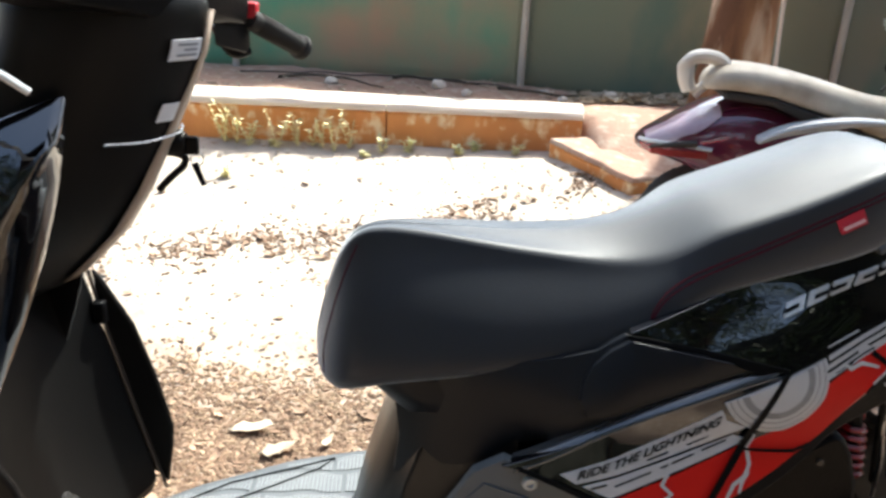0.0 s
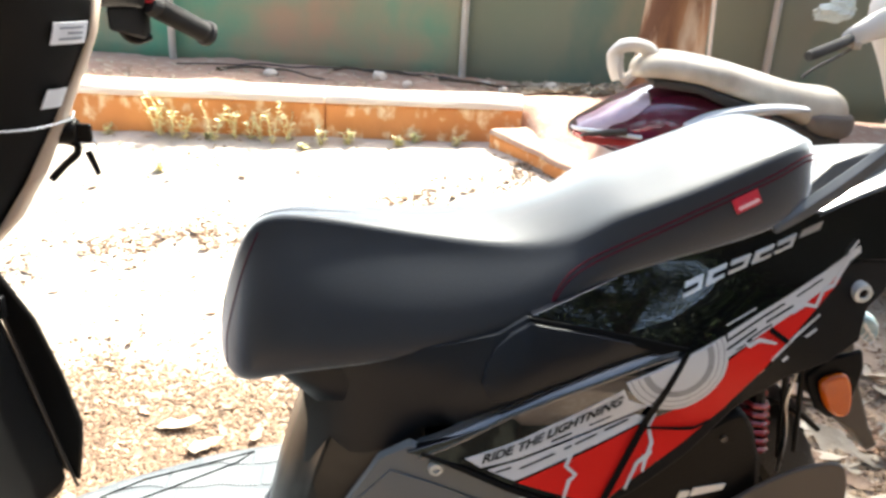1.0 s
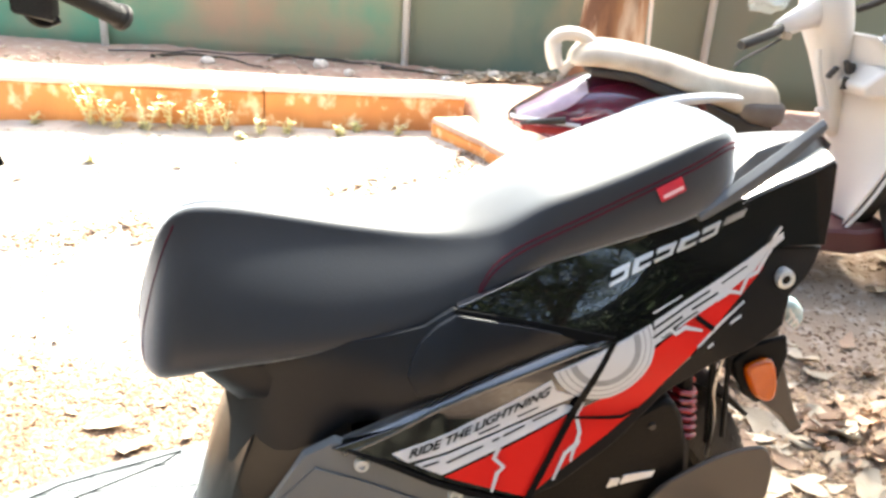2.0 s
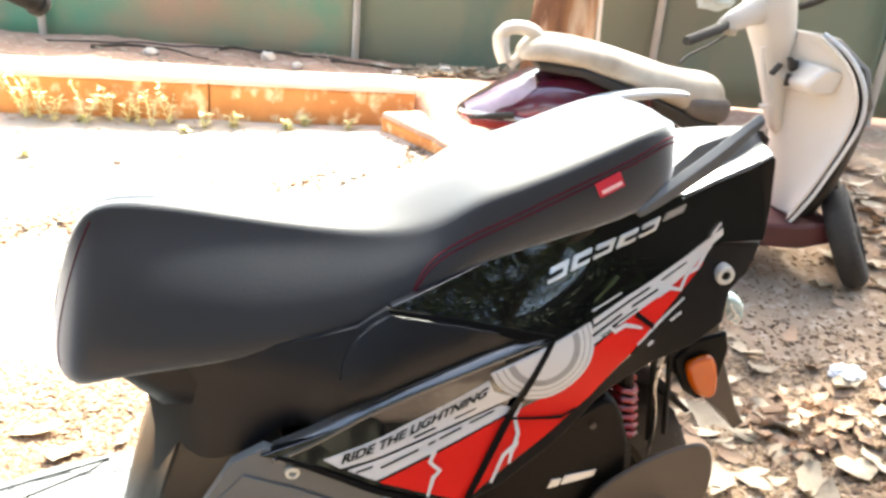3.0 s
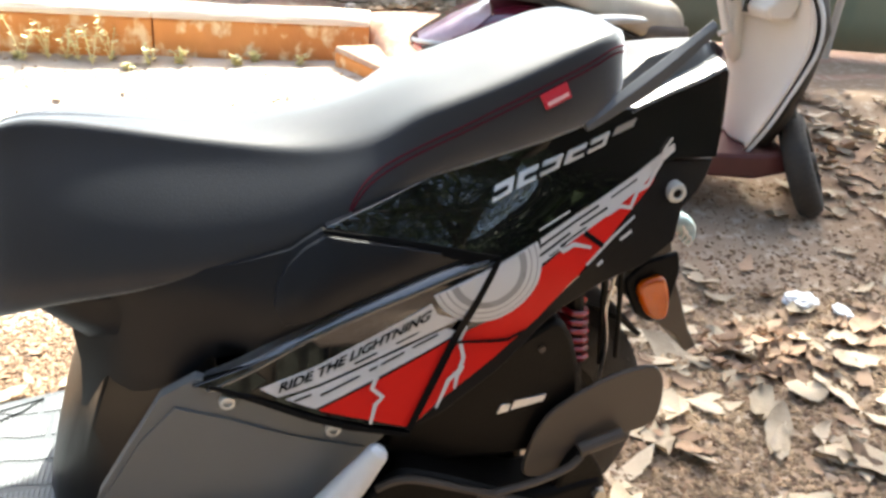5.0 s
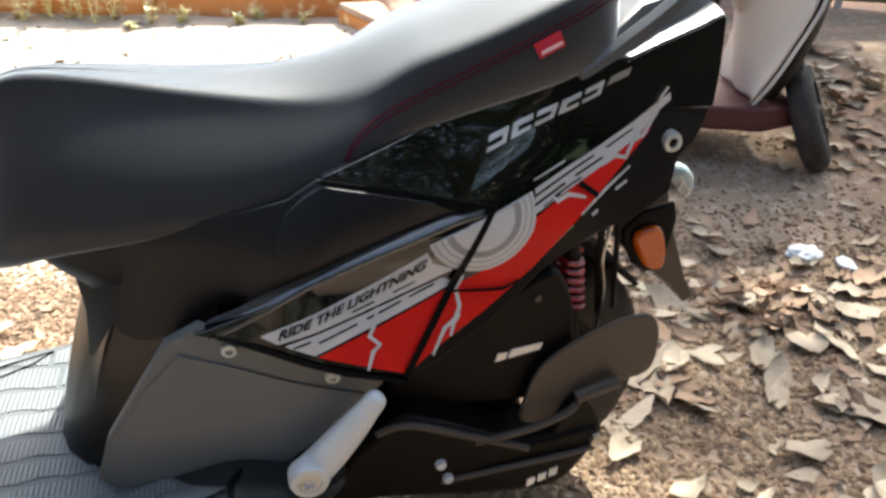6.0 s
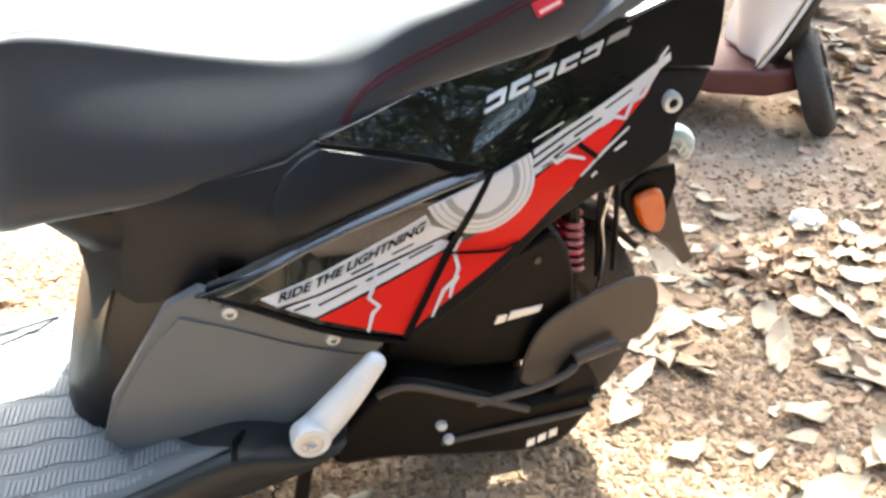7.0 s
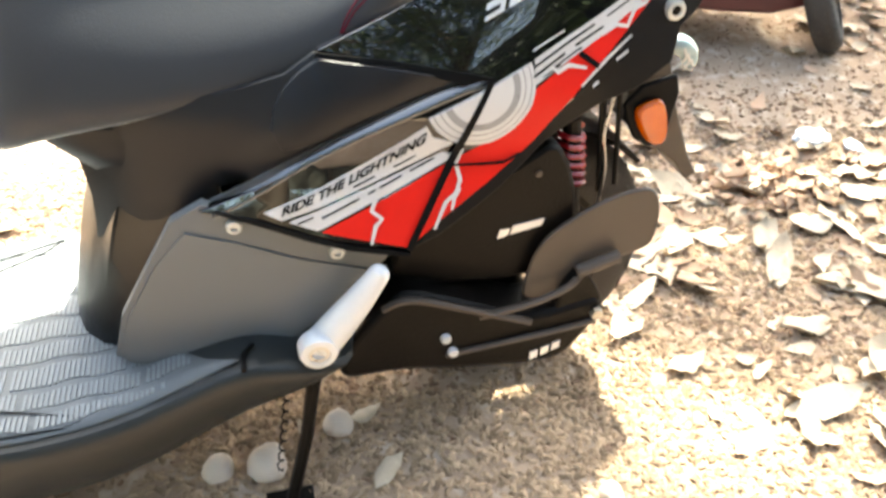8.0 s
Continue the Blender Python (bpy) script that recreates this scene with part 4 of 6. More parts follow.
# floorboard, mat and skirts
FLOOR = [(-0.80, 0.16, 0.300, 0.20), (-0.72, 0.21, 0.268, 0.15), (-0.60, 0.275, 0.262, 0.12), (-0.45, 0.312, 0.262, 0.105), (-0.38, 0.314, 0.262, 0.105), (-0.30, 0.309, 0.266, 0.114), (-0.235, 0.300, 0.276, 0.128),
         (-0.16, 0.290, 0.300, 0.165), (-0.10, 0.288, 0.326, 0.192), (-0.05, 0.287, 0.318, 0.218), (0.0, 0.283, 0.302, 0.240), (0.04, 0.272, 0.300, 0.275), (0.06, 0.25, 0.300, 0.285)]
rings = []
for x, w, z, zb in FLOOR:
    r = w + 0.24 * (x - 0.2)
    rings.append([(x, -w + 0.055, zb), (x, -w + 0.012, zb + 0.3 * (z - zb)), (x, -w - 0.002, zb + 0.72 * (z - zb)), (x, -w, z - 0.012), (x, -w + 0.006, z), (x, -w + 0.03, z + 0.001),
                  (x, r - 0.03, z + 0.001), (x, r - 0.006, z), (x, r, z - 0.012), (x, r + 0.002, zb + 0.72 * (z - zb)), (x, r - 0.012, zb + 0.3 * (z - zb)), (x, r - 0.055, zb)])
floor_board = part("floorboard", loft(rings), SKIRT, scooter, "black plastic floorboard with deep side skirts", subsurf=1, sharp=60)


def floor_at(x):
    return float(np.interp(x, [f[0] for f in FLOOR], [f[2] for f in FLOOR])), float(np.interp(x, [f[0] for f in FLOOR], [f[1] for f in FLOOR]))


rows = []
for u in np.linspace(0.0, 1.0, 24):
    row = []
    for v in np.linspace(0.0, 1.0, 16):
        end = -0.105 - 0.16 * min(1.0, v * 2.2) ** 0.7
        x = -0.715 + u * (end + 0.715)
        z, w = floor_at(x)
        row.append((x, -(w - 0.02) + v * (2 * w + 0.24 * (x - 0.2) - 0.032), z + 0.0035))
    rows.append(row)
mat = part("floor_mat", thicken(sheet(rows), 0.004), MAT_GROOVE_SHADE, floor_board, "ribbed grey rubber floor mat", sharp=180)
ribs = []
for i, x in enumerate(np.arange(-0.68, -0.125, 0.0068)):
    z, w = floor_at(x)
    far = w + 0.24 * (x - 0.2) - 0.02
    if x > -0.262:
        far = min(far, -(w - 0.02) + (max(0.0, -0.105 - x) / 0.16) ** (1 / 0.7) / 2.2 * (2 * w + 0.24 * (x - 0.2) - 0.032) - 0.006)
    cuts = [-(w - 0.03), -0.245, -0.205, -0.155, -0.11, -0.06, -0.005, 0.05, 0.11, far]
    for j, (a, b) in enumerate(zip(cuts, cuts[1:])):
        b, shift = min(b, far), 0.006 * math.sin(i * 0.35 + j)
        if b - a > 0.02 and (i + 3 * j) % 23:
            ribs.append(block(x - 0.0021, x + 0.0021, a + 0.004 + max(0.0, shift), b - 0.004 + min(0.0, shift), z + 0.003, z + 0.0056))
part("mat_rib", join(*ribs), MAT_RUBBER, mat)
for pad in ([(-0.60, -0.235), (-0.47, -0.285), (-0.33, -0.285), (-0.30, -0.275), (-0.33, -0.262), (-0.45, -0.225), (-0.58, -0.205)], [(-0.61, 0.03), (-0.55, 0.075), (-0.375, 0.148), (-0.40, 0.118), (-0.50, 0.052), (-0.56, 0.015)]):
    part("mat_border", tube([(x, y, 0.2685) for x, y in pad], 0.0016, 5, True), DECAL_BLACK, mat)
seam = [(-0.098, 0.288, 0.324), (-0.098, 0.262, 0.328), (-0.085, 0.24, 0.324)]
for side in (-1, 1):
    part("floor_seam", tube([(x, side * y, z) for x, y, z in seam], 0.004, 6), DECAL_BLACK, floor_board)

# pillion foot pegs, stand
for side in (-1, 1):
    pts = curve_points([(0.0, 0, 0.322), (0.03, 0, 0.358), (0.065, 0, 0.405), (0.092, 0, 0.445)], 4)
    n = len(pts)
    rad = [0.0255 * (1 - 0.012 * i * i / 3) if i < n - 2 else 0.0255 * (0.62 if i == n - 2 else 0.3) for i in range(n)]
    peg = part("foot_peg", tube([(p.x, side * 0.262, p.z) for p in pts], rad, 14, flat=0.75), ALLOY, scooter, "folded cast alloy pillion foot peg", subsurf=1)
    part("peg_pivot", turned([(r, side * d) for r, d in ((0.0001, 0.004), (0.008, 0.004), (0.009, 0.008), (0.0145, 0.008), (0.0155, 0.011), (0.024, 0.010), (0.027, 0.004), (0.027, -0.014))], 20, "y", (0.0, side * 0.274, 0.328)), ALLOY, peg)
    part("pivot_ring", turned([(r, side * d) for r, d in ((0.0095, 0.0), (0.0095, 0.0092), (0.0140, 0.0092), (0.0140, 0.0))], 18, "y", (0.0, side * 0.274, 0.328)), STEEL, peg)
stand = part("side_stand", tube([(0.0, -0.20, 0.22), (-0.022, -0.232, 0.12), (-0.055, -0.265, 0.012)], [0.011, 0.010, 0.010], 8), ENGINE_BLACK, scooter, "black steel side stand")
part("stand_foot", block(-0.095, -0.02, -0.295, -0.24, 0.0, 0.010), ENGINE_BLACK, stand, bevel=0.003)
part("stand_spring", tube([(-0.045 - 0.0006 * k + 0.005 * math.cos(k * 1.3), -0.215 - 0.0009 * k + 0.005 * math.sin(k * 1.3), 0.20 - 0.0034 * k) for k in range(40)], 0.0016, 5), ENGINE_BLACK, stand)

# engine and rear wheel
AX, AZ = 0.366, 0.254
part("belt_case", flat_plate(rounded([(0.111, 0.329), (0.143, 0.345), (0.229, 0.312), (0.333, 0.270), (0.442, 0.286), (0.457, 0.26), (0.443, 0.227), (0.394, 0.168), (0.277, 0.170), (0.131, 0.192), (0.037, 0.199), (0.06, 0.27)]), -0.205, 0.09), ENGINE_BLACK, scooter, "dark belt case of the engine", bevel=0.012)
part("belt_rib", tube(curve_points([(0.10, -0.207, 0.325), (0.143, -0.21, 0.338), (0.229, -0.21, 0.305), (0.333, -0.21, 0.262)], 4), 0.006, 7), HUGGER_PLASTIC, scooter)
part("belt_rib", tube(curve_points([(0.20, -0.207, 0.215), (0.30, -0.21, 0.228), (0.40, -0.21, 0.238), (0.446, -0.207, 0.243)], 4), 0.005, 7), HUGGER_PLASTIC, scooter)
part("belt_rib", tube(curve_points([(0.25, -0.207, 0.285), (0.33, -0.21, 0.300), (0.39, -0.205, 0.318), (0.42, -0.19, 0.335)], 4), 0.006, 7), HUGGER_PLASTIC, scooter)
part("air_box", flat_plate(rounded([(0.155, 0.425), (0.30, 0.515), (0.365, 0.540), (0.408, 0.42), (0.372, 0.318), (0.135, 0.334)]), -0.162, 0.10), ENGINE_BLACK, scooter, "black air filter box", bevel=0.012)
for x0, x1, z0 in ((0.281, 0.297, 0.395), (0.301, 0.350, 0.400)):
    part("badge_bar", flat_plate([(x0, z0), (x1, z0 + 0.22 * (x1 - x0)), (x1 + 0.003, z0 + 0.012 + 0.2 * (x1 - x0)), (x0 + 0.004, z0 + 0.015)], -0.1645, 0.003), EMBLEM, scooter)
for k in range(3):
    x = 0.342 + 0.018 * k
    part("maker_mark", flat_plate([(x, 0.176 + 0.007 * k), (x + 0.013, 0.181 + 0.007 * k), (x + 0.013, 0.196 + 0.007 * k), (x, 0.192 + 0.007 * k)], -0.2075, 0.003), EMBLEM, scooter)
for x, z in ((0.198, 0.251), (0.211, 0.221)):
    part("case_bolt", turned([(0.0001, -0.008), (0.007, -0.008), (0.0085, -0.005), (0.0085, 0.004)], 12, "y", (x, -0.205, z)), ALLOY, scooter)
for x, z in ((0.335, 0.50),):
    part("case_screw", turned([(0.0001, -0.004), (0.005, -0.004), (0.006, 0.002)], 10, "y", (x, -0.162, z)), HUGGER_PLASTIC, scooter)
part("engine_block", block(0.06, 0.36, -0.115, 0.12, 0.18, 0.40), ENGINE_BLACK, scooter, bevel=0.02)
hugger = part("mud_hugger", flat_plate(rounded([(0.329, 0.290), (0.333, 0.347), (0.350, 0.392), (0.383, 0.421), (0.432, 0.449), (0.474, 0.463), (0.511, 0.465), (0.530, 0.442), (0.537, 0.398), (0.529, 0.360), (0.486, 0.345), (0.420, 0.318), (0.380, 0.285)], 4), -0.182, 0.008), HUGGER_PLASTIC, scooter, "dusty brown-black tyre hugger", bevel=0.003)
part("hugger_arm", tube([(0.405, -0.196, 0.338), (0.472, -0.196, 0.360)], 0.0105, 10), HUGGER_PLASTIC, hugger)
part("hugger_bracket", flat_plate(rounded([(0.375, 0.262), (0.405, 0.338), (0.432, 0.322), (0.458, 0.275), (0.452, 0.245), (0.415, 0.235)]), -0.20, 0.05), ENGINE_BLACK, hugger, bevel=0.005)
part("axle_nut", turned([(0.0001, -0.012), (0.010, -0.012), (0.012, 0.0), (0.012, 0.01)], 6, "y", (0.446, -0.202, 0.258)), STEEL, hugger)


def wheel(parent, at, radius, width, spokes, rim_mat, name="rear_wheel", turn=0.0, lean=0.0):
    """A tyre with cut tread on a cast rim."""
    w = new(name)
    w.parent = parent
    w.matrix_basis = pose(*at, lean, 0, turn)
    r0 = radius - 0.088 * radius / 0.243
    prof = []
    for k in range(15):
        a = math.pi * k / 14
        prof.append((r0 + (radius - r0) * math.sin(a) ** 0.7, -0.5 * width * math.cos(a) * (0.86 + 0.14 * math.sin(a))))
    bm = turned(prof + [prof[0]], 60)
    tyre = part("tyre", bm, RUBBER, w, "dusty black rubber tyre")
    lugs = []
    for k in range(40):
        a0 = k * math.tau / 40
        for s in (-1, 1):
            b = block(-0.005, 0.005, 0.012, 0.48 * width * 0.8, 0, 0.004)
            for v in b.verts:
                y = v.co.y
                ang = a0 + v.co.x / radius + 1.1 * y / radius * 0.6
                drop = (radius - r0) * (1 - max(0.0, 1 - (y / (0.5 * width)) ** 2) ** 0.38)
                rr = radius - drop + v.co.z * 0.5
                v.co = Vector((rr * math.cos(ang), s * y, rr * math.sin(ang)))
            lugs.append(b)
    part("tread", join(*lugs), RUBBER, tyre)
    rim = part("rim", turned([(r0 + 0.004, -0.36 * width), (r0 - 0.012, -0.34 * width), (r0 - 0.02, -0.2 * width), (r0 - 0.022, 0.0), (r0 - 0.02, 0.2 * width), (r0 - 0.012, 0.34 * width), (r0 + 0.004, 0.36 * width), (r0 + 0.004, -0.36 * width)], 48), rim_mat, w)
    part("hub", turned([(0.0001, -0.05), (0.03, -0.05), (0.045, -0.03), (0.045, 0.03), (0.03, 0.05), (0.0001, 0.05)], 24), rim_mat, rim)
    for k in range(spokes):
        a = k * math.tau / spokes
        c, s = math.cos(a), math.sin(a)
        part("spoke", tube([(0.035 * c, 0, 0.035 * s), ((r0 - 0.02) * c, 0, (r0 - 0.02) * s)], [0.016, 0.011], 8), rim_mat, rim)
    return w


wheel(scooter, (AX, 0, AZ), 0.252, 0.120, 5, ENGINE_BLACK)
wheel(scooter, (-0.92, -0.13, 0.235), 0.235, 0.10, 5, ENGINE_BLACK, "front_wheel", 7)

# shock absorber
shock = part("shock_absorber", tube([(0.397, -0.115, 0.56), (0.425, -0.115, 0.36)], 0.014, 10), ENGINE_BLACK, scooter)
part("spring", tube([(0.397 + 0.00028 * k + 0.019 * math.cos(k * 0.7), -0.115 + 0.019 * math.sin(k * 0.7), 0.545 - 0.0017 * k) for k in range(58)], 0.0048, 6), RED_SPRING, shock, "red coil spring")
for x, y, r, f in ((0.452, -0.090, 0.011, 0.5), (0.484, -0.080, 0.0075, 0.6)):
    part("fender_stay", tube([(x, y, 0.60), (x + 0.022, y - 0.004, 0.42)], r, 8, flat=f), ENGINE_BLACK, scooter)
part("brake_cable", tube(curve_points([(0.470, -0.095, 0.58), (0.462, -0.10, 0.52), (0.474, -0.10, 0.46), (0.468, -0.11, 0.40)], 4), 0.0028, 6), STEEL, scooter, "thin pale brake cable")
part("inner_fender", loft([[(AX + r * math.cos(a), y, AZ + r * math.sin(a)) for r, y in ((0.262, -0.070), (0.262, 0.070), (0.270, 0.070), (0.270, -0.070))] for a in [radians(46 + 10 * k) for k in range(13)]]), ENGINE_BLACK, scooter)

# plate hanger, turn signals, tail bits
part("plate_hanger", loft([[(x0, -w, z), (x1, -w, z + 0.012), (x1, w, z + 0.012), (x0, w, z)] for x0, x1, z, w in ((0.515, 0.580, 0.605, 0.05), (0.520, 0.594, 0.560, 0.05), (0.520, 0.614, 0.510, 0.05), (0.575, 0.636, 0.465, 0.05), (0.632, 0.655, 0.425, 0.05), (0.662, 0.680, 0.388, 0.05))]), HUGGER_PLASTIC, scooter, "dusty black rear plate hanger", bevel=0.004)
for side in (-1, 1):
    house = [(0.490, 0.560), (0.515, 0.590), (0.570, 0.605), (0.580, 0.575), (0.577, 0.530), (0.572, 0.490), (0.545, 0.484), (0.518, 0.502), (0.498, 0.535)]
    sig = part("turn_signal", flat_plate(house, side * 0.084, side * 0.010), MATT_DARK, scooter, "rear turn signal with an orange lens", bevel=0.004)
    lens = [(0.507, 0.552), (0.523, 0.566), (0.548, 0.567), (0.564, 0.532), (0.566, 0.500), (0.548, 0.495), (0.525, 0.513)]
    part("lens", flat_plate(rounded(lens), side * 0.092, side * 0.016), ORANGE_LENS, sig, "orange lens", bevel=0.006)
lamp = part("plate_lamp", tube(curve_points([(0.602, 0.0, 0.606), (0.620, 0.0, 0.612), (0.640, 0.0, 0.600), (0.650, 0.0, 0.574)], 4), [0.010, 0.012, 0.014, 0.016, 0.017, 0.017, 0.017, 0.016, 0.016, 0.015, 0.014, 0.012, 0.008], 14), CLEAR_LENS, scooter, "small clear pale lamp lens")
part("lens_rib", join(*[tube(curve_points([(0.622 + 0.009 * k, -0.0155, 0.612 - 0.010 * k), (0.628 + 0.008 * k, -0.017, 0.598 - 0.009 * k), (0.624 + 0.008 * k, -0.015, 0.586 - 0.006 * k)], 3), 0.0025, 6) for k in range(3)]), EMBLEM, lamp)

# front column, leg shield, handlebar
COLUMN = [(0.66, -0.765, 1.0), (0.695, -0.722, 1.0), (0.73, -0.686, 1.0), (0.766, -0.652, 1.0), (0.825, -0.616, 0.98), (0.903, -0.579, 0.94), (0.961, -0.553, 0.9), (1.013, -0.531, 0.86), (1.064, -0.520, 0.84), (1.10, -0.53, 0.8)]


def column_ring(z, x, k):
    """The column's section: a narrow rear ridge, a broad left face, a short right face."""
    return [(x - 0.012, 0.032, z), (x - 0.002, 0.018, z), (x, -0.004, z), (x - 0.010, -0.030, z), (x - 0.050 * k, -0.075, z), (x - 0.11 * k, -0.115 * k - 0.02, z), (x - 0.20 * k, -0.155 * k - 0.02, z),
            (x - 0.26 * k, -0.14 * k, z), (x - 0.27 * k, -0.02, z), (x - 0.16 * k, 0.030, z)]


column = part("front_column", loft([column_ring(*c) for c in COLUMN]), COLUMN_DARK, scooter, "matt black inner front panel with paper stickers", subsurf=2, sharp=80)
# Added strip paints the light that catches the column's rear ridge.
rows = []
for z, x, k in COLUMN[1:-1]:
    w = float(np.interp(z, [0.70, 0.80, 0.90, 1.01], [0.040, 0.034, 0.022, 0.010]))
    rows.append([(x - 0.016, 0.040, z), (x - 0.003, 0.0215, z), (x + 0.0005, 0.004, z), (x + 0.0005 - 0.10 * w, -0.45 * w, z), (x + 0.0005 - 0.32 * w, -w, z)])
part("column_lit_edge", thicken(sheet(rows), 0.002), COLUMN_EDGE_LIT, column, "dusty tan edge strip with light put into its colour", sharp=180)
SHIELD = [(0.25, -0.668), (0.36, -0.695), (0.48, -0.722), (0.57, -0.742), (0.66, -0.758), (0.75, -0.80)]
rows = [[(x - 0.02, -0.315, z), (x - 0.012, -0.295, z), (x - 0.035, -0.25, z), (x - 0.055, -0.17, z), (x - 0.055, -0.04, z), (x - 0.03, 0.045, z), (x - 0.003, 0.088, z)] for z, x in SHIELD]
shield = part("leg_shield", thicken(sheet(rows), 0.01), COLUMN_DARK, scooter, "dark plastic leg shield", subsurf=1, sharp=60)
FIN = [(-0.751, 0.661), (-0.735, 0.640), (-0.694, 0.563), (-0.666, 0.469), (-0.645, 0.372), (-0.648, 0.335), (-0.661, 0.257), (-0.70, 0.30), (-0.735, 0.48)]
for y in (0.088, -0.318):
    part("shield_fin", flat_plate(FIN, y, 0.012), TAIL_DARK, shield, bevel=0.004)
part("shield_edge", tube(curve_points([(x + 0.004, 0.086, z) for z, x in SHIELD[:5]], 3), 0.003, 6), HUGGER_PLASTIC, shield)
part("latch", block(-0.748, -0.728, 0.066, 0.084, 0.575, 0.612), DECAL_BLACK, shield, bevel=0.004)
for mid, side in ((-0.11, -1), (-0.11, 1)):
    rings = []
    for x, z0, z1, y in [(-1.04, 0.66, 0.74, 0.05), (-0.96, 0.56, 0.82, 0.12), (-0.88, 0.50, 0.875, 0.165), (-0.78, 0.54, 0.925, 0.165), (-0.71, 0.70, 0.957, 0.12), (-0.655, 0.90, 0.982, 0.075)]:
        rings.append([(x, mid + side * (y - 0.03), z0), (x, mid + side * y, z0 + 0.03), (x, mid + side * (y + 0.014), z0 + 0.5 * (z1 - z0)), (x, mid + side * (y + 0.006), z1 - 0.065), (x, mid + side * (y - 0.045), z1)])
    part("front_fairing", loft(rings), GLOSS_BLACK, scooter, "gloss black front fairing", bevel=0.004, subsurf=1)
rings = [[(x, -0.13 - w, z0), (x, -0.13 - w * 0.7, z1), (x, -0.13 + w * 0.7, z1), (x, -0.13 + w, z0)] for x, z0, z1, w in ((-1.11, 0.46, 0.50, 0.05), (-1.04, 0.47, 0.515, 0.065), (-0.94, 0.48, 0.525, 0.068), (-0.84, 0.47, 0.515, 0.066), (-0.78, 0.38, 0.43, 0.06))]
part("front_mudguard", loft(rings), GLOSS_BLACK, scooter, bevel=0.01)


def left_face(z, y):
    """x of the column's left face at a height and a place across."""
    cx = float(np.interp(z, [c[0] for c in COLUMN], [c[1] for c in COLUMN]))
    return cx + float(np.interp(-y, [0.004, 0.03, 0.075, 0.12], [0.0, -0.010, -0.046, -0.10]))


for y0, y1, z0, z1, lines in ((-0.056, -0.016, 1.006, 1.032, 3), (-0.044, -0.020, 0.926, 0.950, 0)):
    cells = [[(left_face(z, y) + 0.002, y - 0.004, z) for y in np.linspace(y0, y1, 5)] for z in (z0, (z0 + z1) / 2, z1)]
    st = part("sticker", thicken(sheet(cells), 0.0015), STICKER, column, "white paper sticker with printed lines")
    for k in range(lines):
        zz = z1 - (z1 - z0) * (0.25 + 0.25 * k)
        part("print_bar", thicken(sheet([[(left_face(zz + d, y) + 0.0026, y - 0.0062, zz + d) for y in np.linspace(y0 + 0.008 + 0.008 * (k == 1), y1 - 0.006, 4)] for d in (-0.0013, 0.0013)]), 0.0006), PRINT_GREY, st)
lock = part("ignition_lock", turned([(0.0001, 0.022), (0.014, 0.022), (0.018, 0.016), (0.020, 0.0), (0.020, -0.02)], 18, "x", (-0.592, 0.02, 0.885)), ENGINE_BLACK, column, "black ignition lock with a key")
key = part("key", block(-0.572, -0.552, 0.016, 0.024, 0.868, 0.894), ENGINE_BLACK, lock, "ignition key with a hanging tag", bevel=0.003)
part("key_ring", tube([(-0.556 + 0.009 * math.cos(a), 0.02, 0.862 + 0.010 * math.sin(a)) for a in [k * math.tau / 16 for k in range(16)]], 0.0012, 5, True), STEEL, key)
part("key_tag", tube([(-0.560, 0.02, 0.856), (-0.548, 0.018, 0.824)], [0.005, 0.004], 8, flat=0.6), ENGINE_BLACK, key)
part("bag_hook", tube(curve_points([(-0.60, 0.02, 0.872), (-0.575, 0.02, 0.866), (-0.575, 0.02, 0.852), (-0.592, 0.02, 0.836), (-0.612, 0.02, 0.815)], 4), 0.0055, 8), ENGINE_BLACK, column, "black bag hook")
part("cable_tie", tube(curve_points([(left_face(0.905, -0.09) + 0.004, -0.095, 0.905), (left_face(0.90, -0.05) + 0.004, -0.05, 0.900), (-0.573, 0.0, 0.903), (-0.576, 0.03, 0.908)], 4), 0.002, 6), STEEL, column)

bar = part("handlebar_cover", loft([[(x - d, y, z - h), (x + d * 0.8, y, z - h), (x + d, y, z), (x + d * 0.6, y, z + h), (x - d, y, z + h)] for x, y, z, d, h in
                                    ((-0.74, -0.32, 1.125, 0.03, 0.03), (-0.68, -0.20, 1.125, 0.045, 0.04), (-0.62, -0.08, 1.11, 0.075, 0.055), (-0.585, 0.03, 1.10, 0.065, 0.06), (-0.555, 0.12, 1.085, 0.045, 0.045), (-0.535, 0.185, 1.065, 0.033, 0.035))]), MATT_DARK, scooter, "black handlebar cover", bevel=0.008, subsurf=1)
g0, g1 = Vector((-0.51, 0.20, 1.040)), Vector((-0.440, 0.305, 0.985))
grip = part("grip", tube([g0.lerp(g1, u) for u in (0, 0.06, 0.10, 0.5, 0.88, 0.9, 0.96, 1.0)], [0.015, 0.017, 0.0155, 0.0165, 0.0165, 0.021, 0.021, 0.016], 16), RUBBER, bar, "ribbed black rubber grip")
part("grip_rib", join(*[tube([g0.lerp(g1, u), g0.lerp(g1, u + 0.014)], 0.0175, 14) for u in np.arange(0.14, 0.84, 0.035)]), RUBBER, grip)
switch = part("switch_housing", loft([[(-0.545 + 0.03 * u, 0.13 + 0.08 * u + dy, 1.055 - 0.02 * u + dz) for dy, dz in ((-0.02, -0.05), (0.02, -0.045), (0.025, 0.0), (0.02, 0.04), (-0.02, 0.045))] for u in (0.0, 0.5, 1.0)]), ENGINE_BLACK, bar, bevel=0.006)
part("kill_switch", block(-0.522, -0.498, 0.195, 0.222, 1.040, 1.064), RED_SWITCH, switch, "red engine switch", bevel=0.003)
